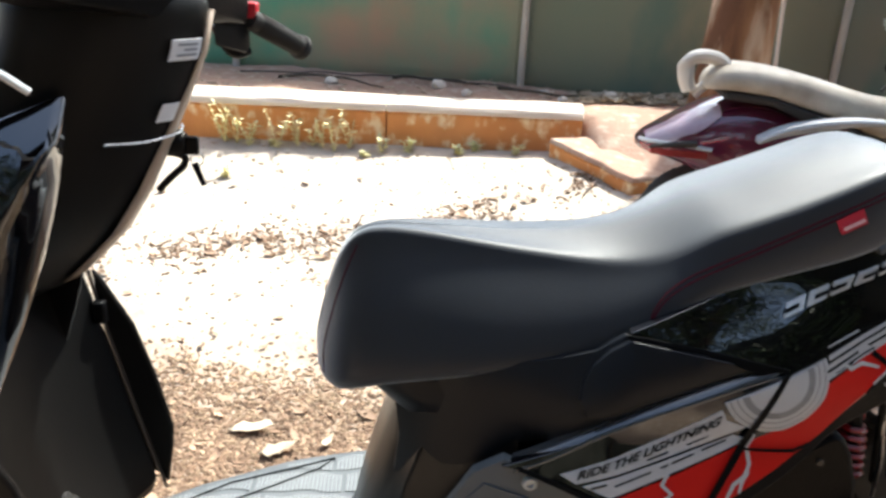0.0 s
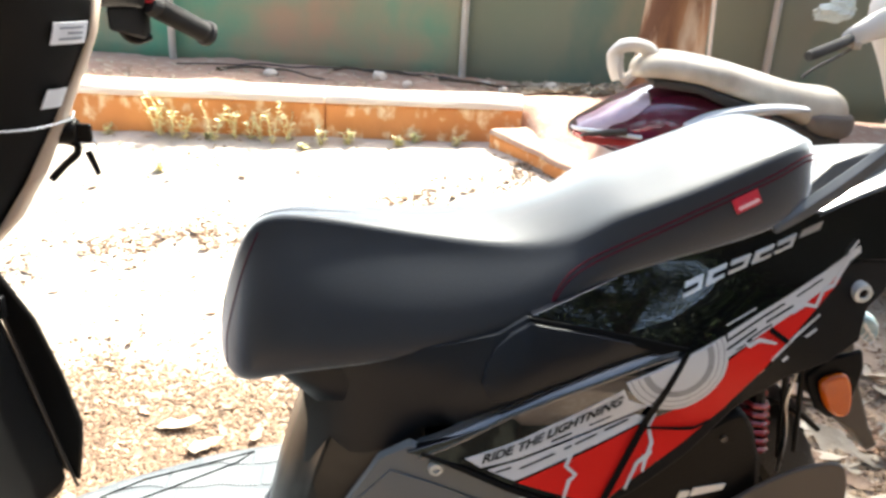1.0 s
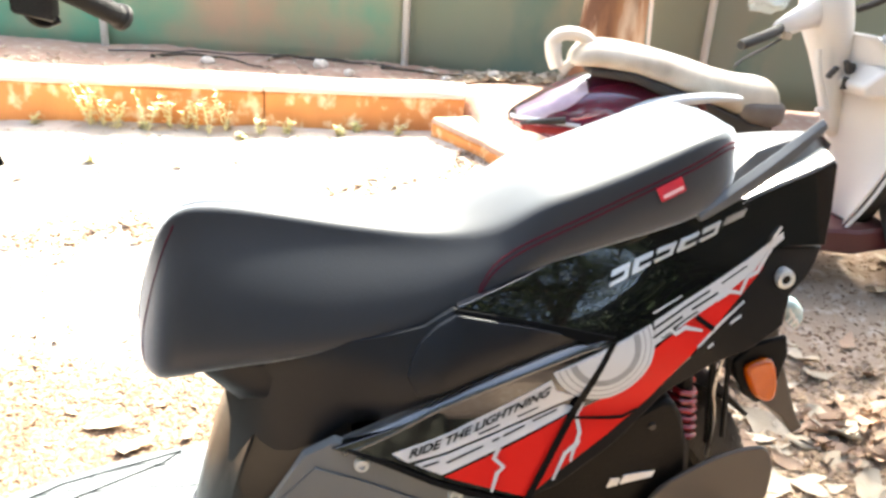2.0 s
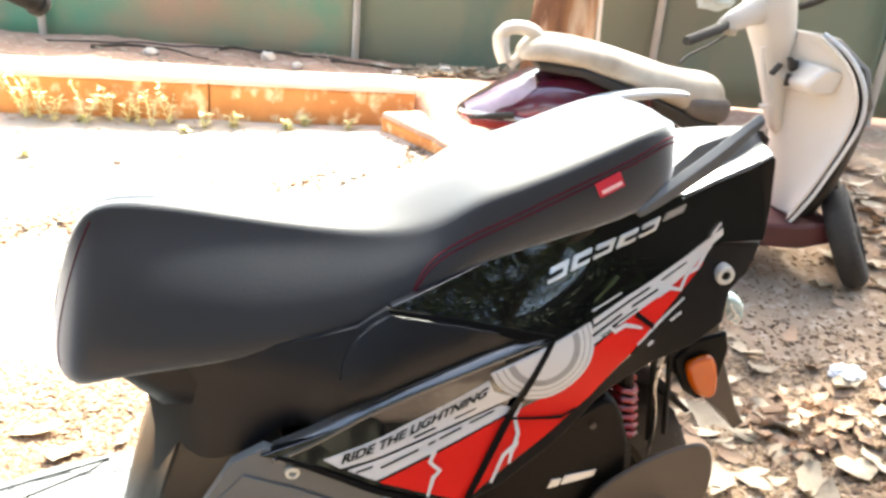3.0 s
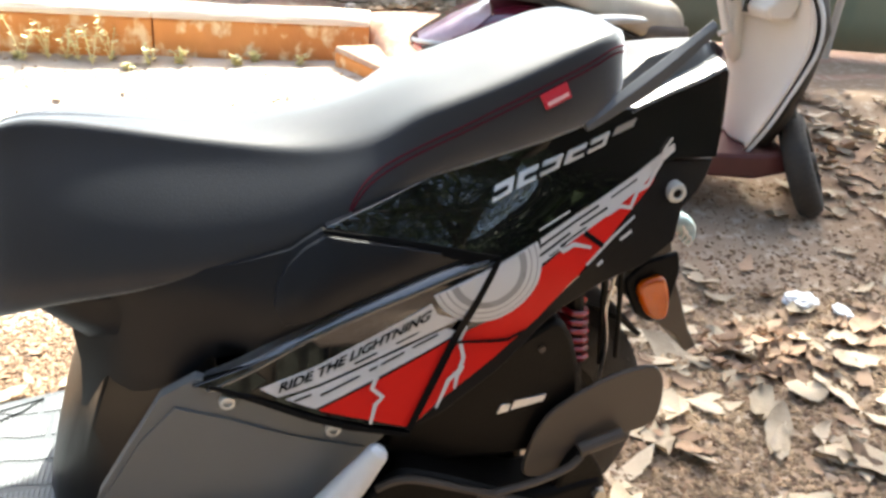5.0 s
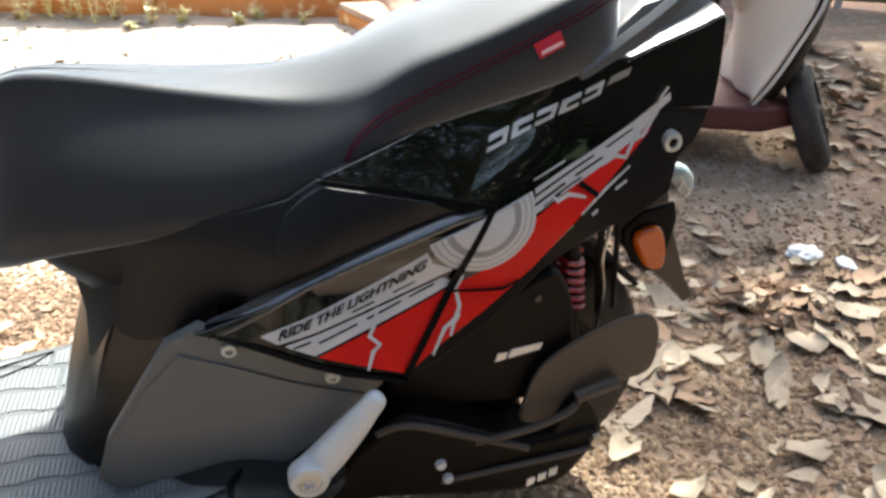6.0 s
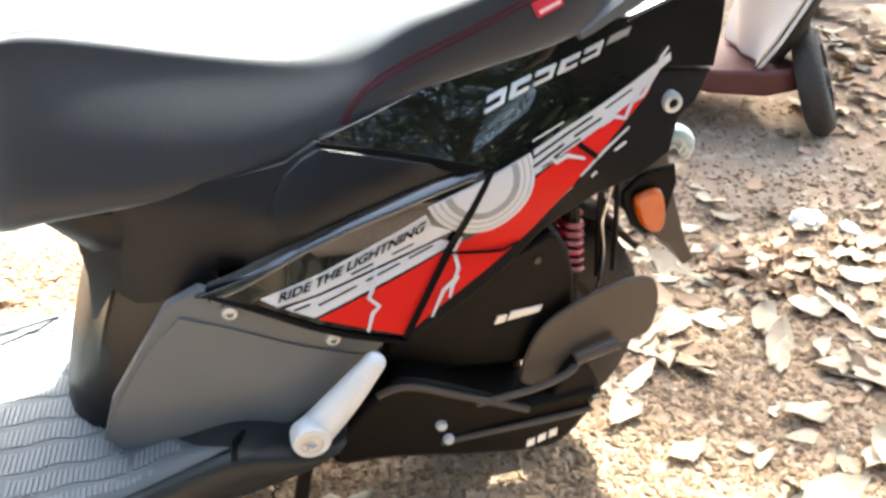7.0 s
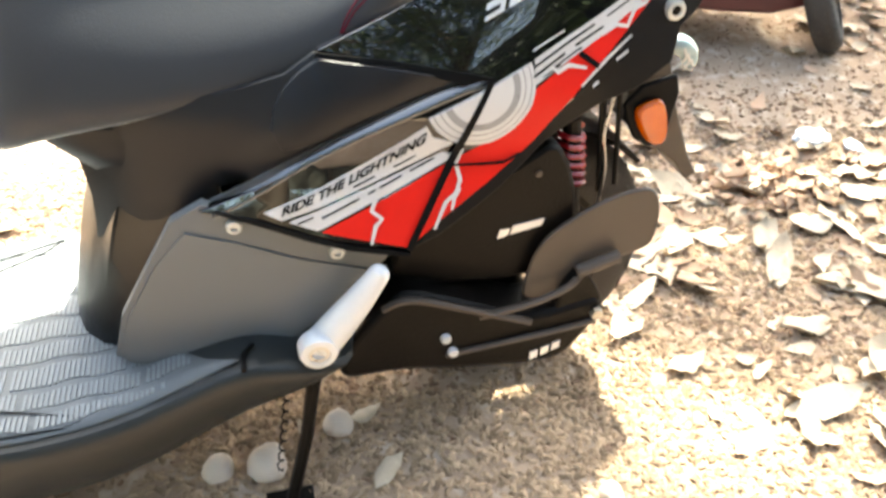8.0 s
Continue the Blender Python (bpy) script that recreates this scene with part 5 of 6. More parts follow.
part("brake_lever", tube(curve_points([(-0.56, 0.18, 1.03), (-0.545, 0.19, 0.995), (-0.53, 0.20, 0.985), (-0.515, 0.215, 0.99)], 4), [0.007] * 13, 8), ENGINE_BLACK, bar)
part("left_perch", loft([[(x, y - 0.012, z - 0.014), (x, y + 0.012, z - 0.014), (x, y + 0.012, z + 0.010), (x, y - 0.012, z + 0.010)] for x, y, z in ((-0.80, -0.30, 1.035), (-0.76, -0.28, 1.03), (-0.715, -0.262, 1.024))]), HUGGER_PLASTIC, bar, bevel=0.006)
part("left_lever", tube(curve_points([(-0.73, -0.285, 1.055), (-0.69, -0.275, 1.034), (-0.66, -0.268, 1.014), (-0.640, -0.262, 0.998)], 4), [0.0042] * 13, 8), ALLOY, bar, "bright brake lever")
part("left_grip", tube([(-0.735, -0.31, 1.125), (-0.78, -0.42, 1.125)], 0.017, 14), RUBBER, bar)


# ---- the maroon scooter behind ----
other = thing("scooter", pose(0, 0, 0), "maroon scooter with a cream seat and cream leg shield", "scooter")
CY = 2.70
rings = []
for x, zb, zt, w in [(0.425, 0.575, 0.612, 0.07), (0.50, 0.565, 0.662, 0.13), (0.60, 0.54, 0.730, 0.175), (0.70, 0.48, 0.782, 0.195), (0.80, 0.40, 0.795, 0.20), (0.90, 0.37, 0.775, 0.195), (1.01, 0.36, 0.725, 0.18), (1.12, 0.34, 0.665, 0.165), (1.22, 0.32, 0.60, 0.15), (1.28, 0.32, 0.52, 0.14)]:
    m = zb + 0.55 * (zt - zb)
    rings.append([(x, CY + s * w * k, z) for s, k, z in ((-1, 0.6, zb), (-1, 0.95, zb + 0.1 * (zt - zb)), (-1, 1.0, m), (-1, 0.9, m + 0.6 * (zt - m)), (-1, 0.62, zt - 0.012), (1, 0.62, zt - 0.012), (1, 0.9, m + 0.6 * (zt - m)), (1, 1.0, m), (1, 0.95, zb + 0.1 * (zt - zb)), (1, 0.6, zb))])
tail_body = part("body", loft(rings), MAROON, other, "glossy maroon tail bodywork", subsurf=2, sharp=180)
bpy.context.view_layer.update()
tail_now = tail_body.evaluated_get(bpy.context.evaluated_depsgraph_get())
# Patch laid on the tail paints the sky reflected in its gloss.
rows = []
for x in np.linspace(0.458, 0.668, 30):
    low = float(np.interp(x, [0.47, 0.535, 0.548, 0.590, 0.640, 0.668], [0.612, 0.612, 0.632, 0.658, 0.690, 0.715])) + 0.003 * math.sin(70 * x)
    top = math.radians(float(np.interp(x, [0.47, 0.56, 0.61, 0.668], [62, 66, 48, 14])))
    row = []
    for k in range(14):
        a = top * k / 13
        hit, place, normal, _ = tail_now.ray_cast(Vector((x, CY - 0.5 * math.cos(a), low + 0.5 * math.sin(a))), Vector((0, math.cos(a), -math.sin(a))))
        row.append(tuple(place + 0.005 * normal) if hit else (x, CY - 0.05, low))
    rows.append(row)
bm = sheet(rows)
part("reflection_patch", bm, MAROON_REFLECTION, tail_body, "pale dusty patch painted as a sky reflection on the rear", sharp=180)
rings = []
for x, zb, zt, w in [(0.60, 0.800, 0.815, 0.06), (0.62, 0.795, 0.862, 0.10), (0.68, 0.80, 0.884, 0.125), (0.78, 0.79, 0.880, 0.132), (0.88, 0.765, 0.862, 0.13), (0.98, 0.735, 0.840, 0.125), (1.08, 0.70, 0.812, 0.12), (1.16, 0.668, 0.800, 0.115), (1.22, 0.650, 0.802, 0.108), (1.27, 0.645, 0.785, 0.090), (1.295, 0.67, 0.73, 0.055)]:
    rings.append([(x, CY - 0.08 + s * w * k, zb + f * (zt - zb)) for s, k, f in ((-1, 0.8, 0.0), (-1, 1.0, 0.2), (-1, 0.98, 0.65), (-1, 0.75, 0.93), (-1, 0.3, 1.0), (1, 0.3, 1.0), (1, 0.75, 0.93), (1, 0.98, 0.65), (1, 1.0, 0.2), (1, 0.8, 0.0))])
part("seat", loft(rings), CREAM_SEAT, other, "stained cream vinyl seat", subsurf=2, sharp=180)
rings = []
for x, zb, zt, w in [(0.66, 0.776, 0.80, 0.10), (0.80, 0.768, 0.795, 0.125), (0.98, 0.70, 0.742, 0.12), (1.12, 0.645, 0.69, 0.115), (1.20, 0.605, 0.66, 0.11), (1.275, 0.61, 0.67, 0.07)]:
    rings.append([(x, CY - 0.08 - w, zb), (x, CY - 0.08 + w, zb), (x, CY - 0.08 + w, zt), (x, CY - 0.08 - w, zt)])
nose = [[(x, CY - 0.08 + s * w * k, zb + f * (zt - zb)) for s, k, f in ((-1, 0.8, 0.0), (-1, 1.0, 0.2), (-1, 1.0, 0.45), (-1, 0.9, 0.56), (1, 0.9, 0.56), (1, 1.0, 0.45), (1, 1.0, 0.2), (1, 0.8, 0.0))] for x, zb, zt, w in ((1.12, 0.662, 0.80, 0.124), (1.19, 0.645, 0.812, 0.124), (1.255, 0.635, 0.815, 0.112), (1.295, 0.640, 0.80, 0.088), (1.312, 0.665, 0.76, 0.055))]
part("seat_nose", loft(nose), NOSE_DARK, other, "darker lower front of the cream seat", subsurf=1, sharp=180)
part("seat_base", loft(rings), DIRTY_BLACK, other, "dark seat base", bevel=0.008)
loop = [(0.566, 0.785), (0.550, 0.825), (0.548, 0.865), (0.570, 0.888), (0.612, 0.892), (0.650, 0.880), (0.668, 0.858)]
grab = part("grab_handle", tube(curve_points([(x, 2.60, z) for x, z in loop], 4), 0.021, 10, flat=1.35), CREAM_PLASTIC, other, "cream plastic grab handle loop")
part("grab_stay", tube(curve_points([(0.668, 2.60, 0.858), (0.640, 2.60, 0.832), (0.606, 2.60, 0.80), (0.580, 2.60, 0.77)], 4), [0.016] * 13, 10), CREAM_PLASTIC, grab)
guard = curve_points([(0.765, 2.43, 0.680), (0.815, 2.43, 0.710), (0.87, 2.43, 0.730), (0.95, 2.43, 0.748), (1.04, 2.43, 0.758), (1.115, 2.43, 0.757)], 4)
rings = []
for i, p in enumerate(guard):
    u = i / (len(guard) - 1)
    d = 0.006 + 0.024 * math.sin(math.pi * min(1.0, 0.12 + 0.85 * u)) ** 0.8
    rings.append([(p.x, p.y - 0.008, p.z), (p.x, p.y - 0.012, p.z - 0.4 * d), (p.x, p.y, p.z - d), (p.x, p.y + 0.05, p.z - d), (p.x, p.y + 0.05, p.z)])
part("side_rail", loft(rings), ALLOY, other, "silver side rail", bevel=0.002)
part("rail_stay", tube([(1.0, 2.46, 0.735), (1.06, 2.56, 0.64)], 0.012, 8), MAROON_DULL, other)
part("tail_trim", tube(curve_points([(0.438, 2.62, 0.617), (0.452, 2.56, 0.624), (0.49, 2.525, 0.628), (0.56, 2.515, 0.624), (0.65, 2.51, 0.618)], 4), 0.0065, 8), ALLOY, other, "bright trim strip round the tail")
part("tail_lamp", loft([[(x, y + 0.008, 0.606), (x + 0.02, y + 0.03, 0.606), (x + 0.02, y + 0.03, 0.580), (x + 0.004, y + 0.010, 0.582)] for x, y in ((0.44, 2.62), (0.466, 2.545), (0.52, 2.522), (0.60, 2.516), (0.64, 2.514))]), RED_SPRING, other, "red tail lamp under the trim", bevel=0.004)
part("tail_lever", tube([(0.46, 2.52, 0.612), (0.53, 2.5, 0.628), (0.60, 2.5, 0.635)], [0.004, 0.010, 0.012], 8), DIRTY_BLACK, other)
part("footboard", loft([[(x, CY - w, z0), (x, CY - w, z1), (x, CY + w, z1), (x, CY + w, z0)] for x, z0, z1, w in ((1.20, 0.27, 0.335, 0.17), (1.45, 0.25, 0.33, 0.19), (1.62, 0.25, 0.335, 0.20), (1.74, 0.27, 0.35, 0.18))]), MAROON_DULL, other, "dull maroon footboard", bevel=0.012)
# inner leg shield: near edge, trough and spine by height
LEG = [(0.33, 1.585, 1.612, 0.16), (0.43, 1.615, 1.590, 0.20), (0.53, 1.640, 1.560, 0.225), (0.62, 1.665, 1.545, 0.24), (0.70, 1.680, 1.532, 0.25), (0.78, 1.672, 1.520, 0.25), (0.85, 1.640, 1.510, 0.24), (0.91, 1.590, 1.505, 0.215), (0.955, 1.53, 1.50, 0.175)]
rows = []
for z, edge, spine, w in LEG:
    rows.append([(edge - 0.02, CY - w - 0.006, z), (edge, CY - w + 0.012, z), (0.6 * edge + 0.4 * spine + 0.02, CY - w * 0.7, z), (0.25 * edge + 0.75 * spine + 0.012, CY - w * 0.4, z), (spine, CY - 0.05, z), (spine - 0.012, CY, z),
                 (spine, CY + 0.05, z), (0.25 * edge + 0.75 * spine + 0.012, CY + w * 0.4, z), (0.6 * edge + 0.4 * spine + 0.02, CY + w * 0.7, z), (edge, CY + w, z)])
leg = part("leg_shield", thicken(sheet(rows), 0.012), CREAM_PLASTIC, other, "cream inner leg shield with a metal edge trim", subsurf=1, sharp=70)
part("edge_trim", tube(curve_points([(edge + 0.004, CY - w + 0.004, z) for z, edge, spine, w in LEG], 3), 0.007, 8), ALLOY, leg, "bright metal edge trim")
part("glove_box", loft([[(x, CY - 0.20 + 0.0 * k, z) for x, z in ((1.50, 0.80), (1.53, 0.765), (1.60, 0.77), (1.62, 0.84), (1.56, 0.86))] if k == 0 else [(x, CY - 0.06, z) for x, z in ((1.48, 0.80), (1.50, 0.765), (1.58, 0.77), (1.60, 0.84), (1.53, 0.865))] for k in range(2)]), CREAM_PLASTIC, leg, bevel=0.012)
for z, dy in ((0.80, -0.10), (0.795, -0.06), (0.69, -0.02)):
    part("slot", block(1.482, 1.50, CY + dy - 0.006, CY + dy + 0.006, z - 0.022, z + 0.018), DIRTY_BLACK, leg, bevel=0.003)
for x, z, tilt in ((1.432, 0.832, 35), (1.476, 0.850, -20)):
    slot = part("shadow_slot", block(-0.007, 0.007, -0.012, 0.012, -0.022, 0.022), DIRTY_BLACK, leg, bevel=0.004)
    slot.matrix_basis = pose(x, 2.575, z, 0, tilt, 0)
part("keyhole", turned([(0.0001, -0.012), (0.012, -0.012), (0.016, 0.0), (0.016, 0.012)], 14, "x", (1.50, CY - 0.09, 0.845)), DIRTY_BLACK, leg)
rings = []
for z, x, d, w in ((0.60, 1.53, 0.03, 0.035), (0.70, 1.505, 0.035, 0.04), (0.80, 1.475, 0.05, 0.052), (0.88, 1.455, 0.065, 0.065), (0.95, 1.43, 0.085, 0.085), (1.02, 1.41, 0.09, 0.09), (1.08, 1.40, 0.08, 0.08), (1.12, 1.41, 0.05, 0.05)):
    rings.append([(x + d * math.cos(a), CY - 0.02 + w * math.sin(a), z) for a in [k * math.tau / 14 for k in range(14)]])
head = part("headset", loft(rings), CREAM_PLASTIC, other, "cream handlebar headset", subsurf=1, sharp=180)
part("bar_cover", loft([[(x + d * math.cos(a), y, z + d * math.sin(a)) for a in [k * math.tau / 10 for k in range(10)]] for x, y, z, d in ((1.42, 2.66, 1.02, 0.055), (1.32, 2.60, 0.995, 0.042), (1.25, 2.56, 0.965, 0.032), (1.225, 2.545, 0.955, 0.026))]), CREAM_PLASTIC, head, sharp=180)
part("grip", tube([(1.225, 2.545, 0.955), (1.20, 2.52, 0.945), (1.09, 2.44, 0.912), (1.075, 2.43, 0.908)], [0.017, 0.0165, 0.0165, 0.014], 12), RUBBER, head, "black rubber grip")
part("lever", tube(curve_points([(1.24, 2.55, 0.925), (1.17, 2.50, 0.895), (1.10, 2.45, 0.868), (1.07, 2.43, 0.845)], 4), 0.0045, 8), DIRTY_BLACK, head)
part("mirror_stalk", tube(curve_points([(1.50, 2.66, 1.02), (1.56, 2.62, 1.06), (1.60, 2.60, 1.12)], 4), 0.012, 8), DIRTY_BLACK, head)
part("switch", block(1.235, 1.262, 2.53, 2.56, 0.925, 0.948), CREAM_SEAT, head, bevel=0.004)
part("spine_trim", tube(curve_points([(1.385, 2.60, 0.895), (1.40, 2.60, 0.83), (1.43, 2.60, 0.76), (1.45, 2.60, 0.715), (1.42, 2.60, 0.705)], 4), 0.010, 8), CREAM_PLASTIC, head)
part("front_apron", loft([[(x, CY - w, z), (x + 0.034, CY - 0.93 * w, z), (x + 0.06, CY - 0.6 * w, z), (x + 0.08, CY, z), (x + 0.06, CY + 0.6 * w, z), (x, CY + w, z), (x - 0.005, CY, z)] for z, x, w in ((0.30, 1.63, 0.09), (0.36, 1.66, 0.12), (0.45, 1.675, 0.17), (0.60, 1.69, 0.21), (0.75, 1.695, 0.235), (0.86, 1.66, 0.22), (0.94, 1.57, 0.16))]), DIRTY_BLACK, other, "dusty black outer front apron", bevel=0.01)
wheel(other, (1.83, 2.60, 0.28), 0.19, 0.10, 5, DIRTY_BLACK, "front_wheel", 62, -27)
wheel(other, (0.68, CY, 0.315), 0.215, 0.10, 5, DIRTY_BLACK, "rear_wheel", 0)
part("fork", tube([(1.78, 2.58, 0.32), (1.70, 2.64, 0.62)], 0.02, 8), DIRTY_BLACK, other)
part("engine", block(0.62, 1.1, CY - 0.11, CY + 0.11, 0.24, 0.42), DIRTY_BLACK, other, bevel=0.03)


# ---- ground litter ----
def leaf_shape(rng, size):
    """A dry leaf, nearly flat, with a shallow fold along its rib and a torn, wavy edge: points and faces round its own middle."""
    length, width = size, size * rng.uniform(0.34, 0.62)
    curl, fold, bend = rng.uniform(-0.10, 0.55) * size, rng.uniform(-0.05, 0.28) * width, rng.uniform(-0.4, 0.4) * size
    pts, faces, n = [], [], 7
    tip = rng.uniform(0.6, 1.0)
    for i in range(n + 1):
        u = i / n
        w = width * 0.5 * math.sin(math.pi * (0.015 + 0.97 * u ** tip)) * rng.uniform(0.80, 1.12)
        x = (u - 0.5) * length
        zc = curl * (u - 0.5) ** 2 + rng.gauss(0, 0.014) * size
        y = bend * (u - 0.5) ** 2
        pts += [(x + rng.gauss(0, 0.025) * size, y - w, zc + fold * rng.uniform(0.2, 1.5)), (x, y, zc), (x + rng.gauss(0, 0.025) * size, y + w * rng.uniform(0.75, 1.0), zc + fold * rng.uniform(0.2, 1.5))]
    for i in range(n):
        a = 3 * i
        faces += [(a, a + 1, a + 4, a + 3), (a + 1, a + 2, a + 5, a + 4)]
    return pts, faces


def free_of_things(x, y):
    lx, ly = (x - 0.2) * math.cos(radians(11)) + (y - 1.13) * math.sin(radians(11)), -(x - 0.2) * math.sin(radians(11)) + (y - 1.13) * math.cos(radians(11))
    return not (-0.78 < lx < 0.62 and abs(ly) < 0.09) and y < kerb_y(x) - 0.02


def litter(name, count, size, seed, where, mat, label, lift=0.004):
    rng = random.Random(seed)
    verts, faces = [], []
    made = 0
    while made < count:
        x, y = where(rng)
        if not free_of_things(x, y):
            continue
        s = size * min(2.0, math.exp(rng.gauss(-0.15, 0.45)))
        pts, fs = leaf_shape(rng, s)
        m = pose(x, y, ground_z(x, y) + lift + s * 0.05, rng.gauss(0, 11), rng.gauss(0, 11), rng.uniform(0, 360))
        k = len(verts)
        verts += [tuple(m @ Vector(p)) for p in pts]
        faces += [tuple(k + i for i in f) for f in fs]
        made += 1
    me = bpy.data.meshes.new(name)
    me.from_pydata(verts, [], faces)
    me.materials.append(mat)
    for p in me.polygons:
        p.use_smooth = True
    return tagged(new(name, me), label, "leaf litter", kind="stuff")


def right_yard(rng):
    while True:
        x, y = rng.uniform(0.75, 3.6), rng.uniform(0.2, 3.6)
        bare = abs(x - 0.38 * y - 0.62) < 0.16
        if rng.random() < min(1.0, 0.12 + 0.9 * max(0.0, noise.noise((x * 1.5, y * 1.5, 7.0)) + 0.45)) * (0.3 if bare else 1.0) and x > 0.9 + 0.25 * math.sin(y * 3):
            return x, y


def drift(x):
    """Middle line of the drift of broken leaves that crosses the yard to the kerb's end."""
    return 2.30 + 0.62 * (x + 1.3) + 0.08 * math.sin(x * 4)


def left_yard(rng):
    while True:
        x, y = rng.uniform(-2.4, 1.0), rng.uniform(1.2, 3.6)
        patch = noise.noise((x * 3, y * 3, 5.0))
        if abs(y - drift(x)) < 0.10 + 0.10 * patch or (y < 1.75 and rng.random() < 0.3) or (y < drift(x) and patch > 0.25 and rng.random() < 0.3) or rng.random() < 0.05:
            return x, y


def in_drift(rng):
    while True:
        x = rng.uniform(-2.2, 0.7)
        y = drift(x) + rng.gauss(0, 0.09)
        if noise.noise((x * 4, y * 4, 2.0)) > -0.15 and y < kerb_y(x) - 0.05:
            return x, y


litter("leaf_litter", 620, 0.088, 3, right_yard, LEAF_DRY, "scattered curled brown dry leaves on soil")
litter("leaf_litter", 800, 0.090, 4, right_yard, LEAF_PALE, "scattered pale sun-bleached dry leaves on soil")

rng = random.Random(19)
verts, faces = [], []
for k in range(90):
    x, y = rng.gauss(1.33, 0.07), rng.gauss(1.76, 0.06)
    pts, fs = leaf_shape(rng, 0.07 * rng.uniform(0.6, 1.4))
    near_top = max(0.0, 1 - math.hypot(x - 1.33, y - 1.76) / 0.14)
    m = pose(x, y, ground_z(x, y) + 0.01 + 0.045 * near_top * rng.random(), rng.gauss(0, 22), rng.gauss(0, 22), rng.uniform(0, 360))
    n = len(verts)
    verts += [tuple(m @ Vector(p)) for p in pts]
    faces += [tuple(n + i for i in f) for f in fs]
me = bpy.data.meshes.new("leaf_heap")
me.from_pydata(verts, [], faces)
me.materials.append(LEAF_DRY)
tagged(new("leaf_heap", me), "small heap of curled dry leaves on the soil", "leaf heap", kind="stuff")
rng = random.Random(15)
verts, faces = [], []
for k in range(1300):
    x, u = rng.uniform(-2.4, 2.4) if k < 700 else rng.uniform(0.2, 0.9), rng.random()
    y = kerb_y(x) + 0.30 + 0.5 * u
    s = 0.05 * math.exp(rng.gauss(-0.3, 0.4)) * (1.4 if x > 0.3 else 0.8)
    pts, fs = leaf_shape(rng, s)
    m = pose(x, y, terrace_height(x, y) + 0.008, rng.gauss(0, 8), rng.gauss(0, 8), rng.uniform(0, 360))
    if x > 0.9:
        continue
    k = len(verts)
    verts += [tuple(m @ Vector(p)) for p in pts]
    faces += [tuple(k + i for i in f) for f in fs]
me = bpy.data.meshes.new("leaf_litter")
me.from_pydata(verts, [], faces)
me.materials.append(LEAF_PALE)
tagged(new("leaf_litter", me), "dry leaves scattered on the raised soil by the fence", "leaf litter", kind="stuff")
litter("leaf_litter", 1000, 0.032, 5, left_yard, LEAF_DRY, "drift of small broken dry leaves on soil")


def chips(name, count, seed, where, size, mat=CHIP):
    rng = random.Random(seed)
    verts, faces = [], []
    for _ in range(count):
        x, y = where(rng)
        s = size * rng.uniform(0.4, 1.5)
        m = pose(x, y, ground_z(x, y) + s * 0.2, rng.uniform(-25, 25), rng.uniform(-25, 25), rng.uniform(0, 360))
        k = len(verts)
        verts += [tuple(m @ Vector(p)) for p in ((-s, -0.45 * s, 0), (s, -0.3 * s, 0), (0.6 * s, 0.5 * s, 0), (-0.7 * s, 0.4 * s, 0), (0, 0, 0.4 * s))]
        faces += [(k, k + 1, k + 4), (k + 1, k + 2, k + 4), (k + 2, k + 3, k + 4), (k + 3, k, k + 4)]
    me = bpy.data.meshes.new(name)
    me.from_pydata(verts, [], faces)
    me.materials.append(mat)
    return tagged(new(name, me), "fine crumbs of soil, bark and leaf", "soil crumbs", kind="stuff")


chips("soil_crumbs", 16000, 6, lambda r: (r.uniform(-0.9, 1.3), r.uniform(0.35, 1.9)), 0.008)
chips("soil_crumbs", 16000, 9, lambda r: (r.uniform(-0.95, 0.5), r.gauss(1.5, 0.2)), 0.0075, MULCH)
chips("soil_crumbs", 7000, 10, lambda r: (r.uniform(0.0, 1.2), r.uniform(0.4, 1.1)), 0.009)
chips("soil_crumbs", 2600, 11, in_drift, 0.009, MULCH)
chips("soil_crumbs", 9000, 27, lambda r: (r.uniform(0.6, 2.1), r.uniform(0.4, 2.1)), 0.0105)
chips("soil_crumbs", 6000, 28, lambda r: (r.uniform(0.7, 2.3), r.uniform(0.4, 2.3)), 0.009, MULCH)
chips("soil_crumbs", 5000, 7, lambda r: (r.uniform(0.6, 3.2), r.uniform(0.3, 3.3)), 0.008)
chips("soil_crumbs", 1600, 17, lambda r: (r.gauss(1.9, 0.5), r.gauss(2.0, 0.55)), 0.008, MULCH)


def right_patches(rng):
    while True:
        x, y = rng.uniform(1.1, 3.4), rng.uniform(1.5, 3.5)
        if rng.random() < 0.4 + 1.2 * noise.noise((x * 1.1, y * 1.1, 3.0)):
            return x, y


chips("soil_crumbs", 2000, 13, right_patches, 0.006, MULCH)
chips("soil_crumbs", 1500, 8, lambda r: (r.uniform(-2.4, 1.0), r.uniform(1.7, 3.5)), 0.008)

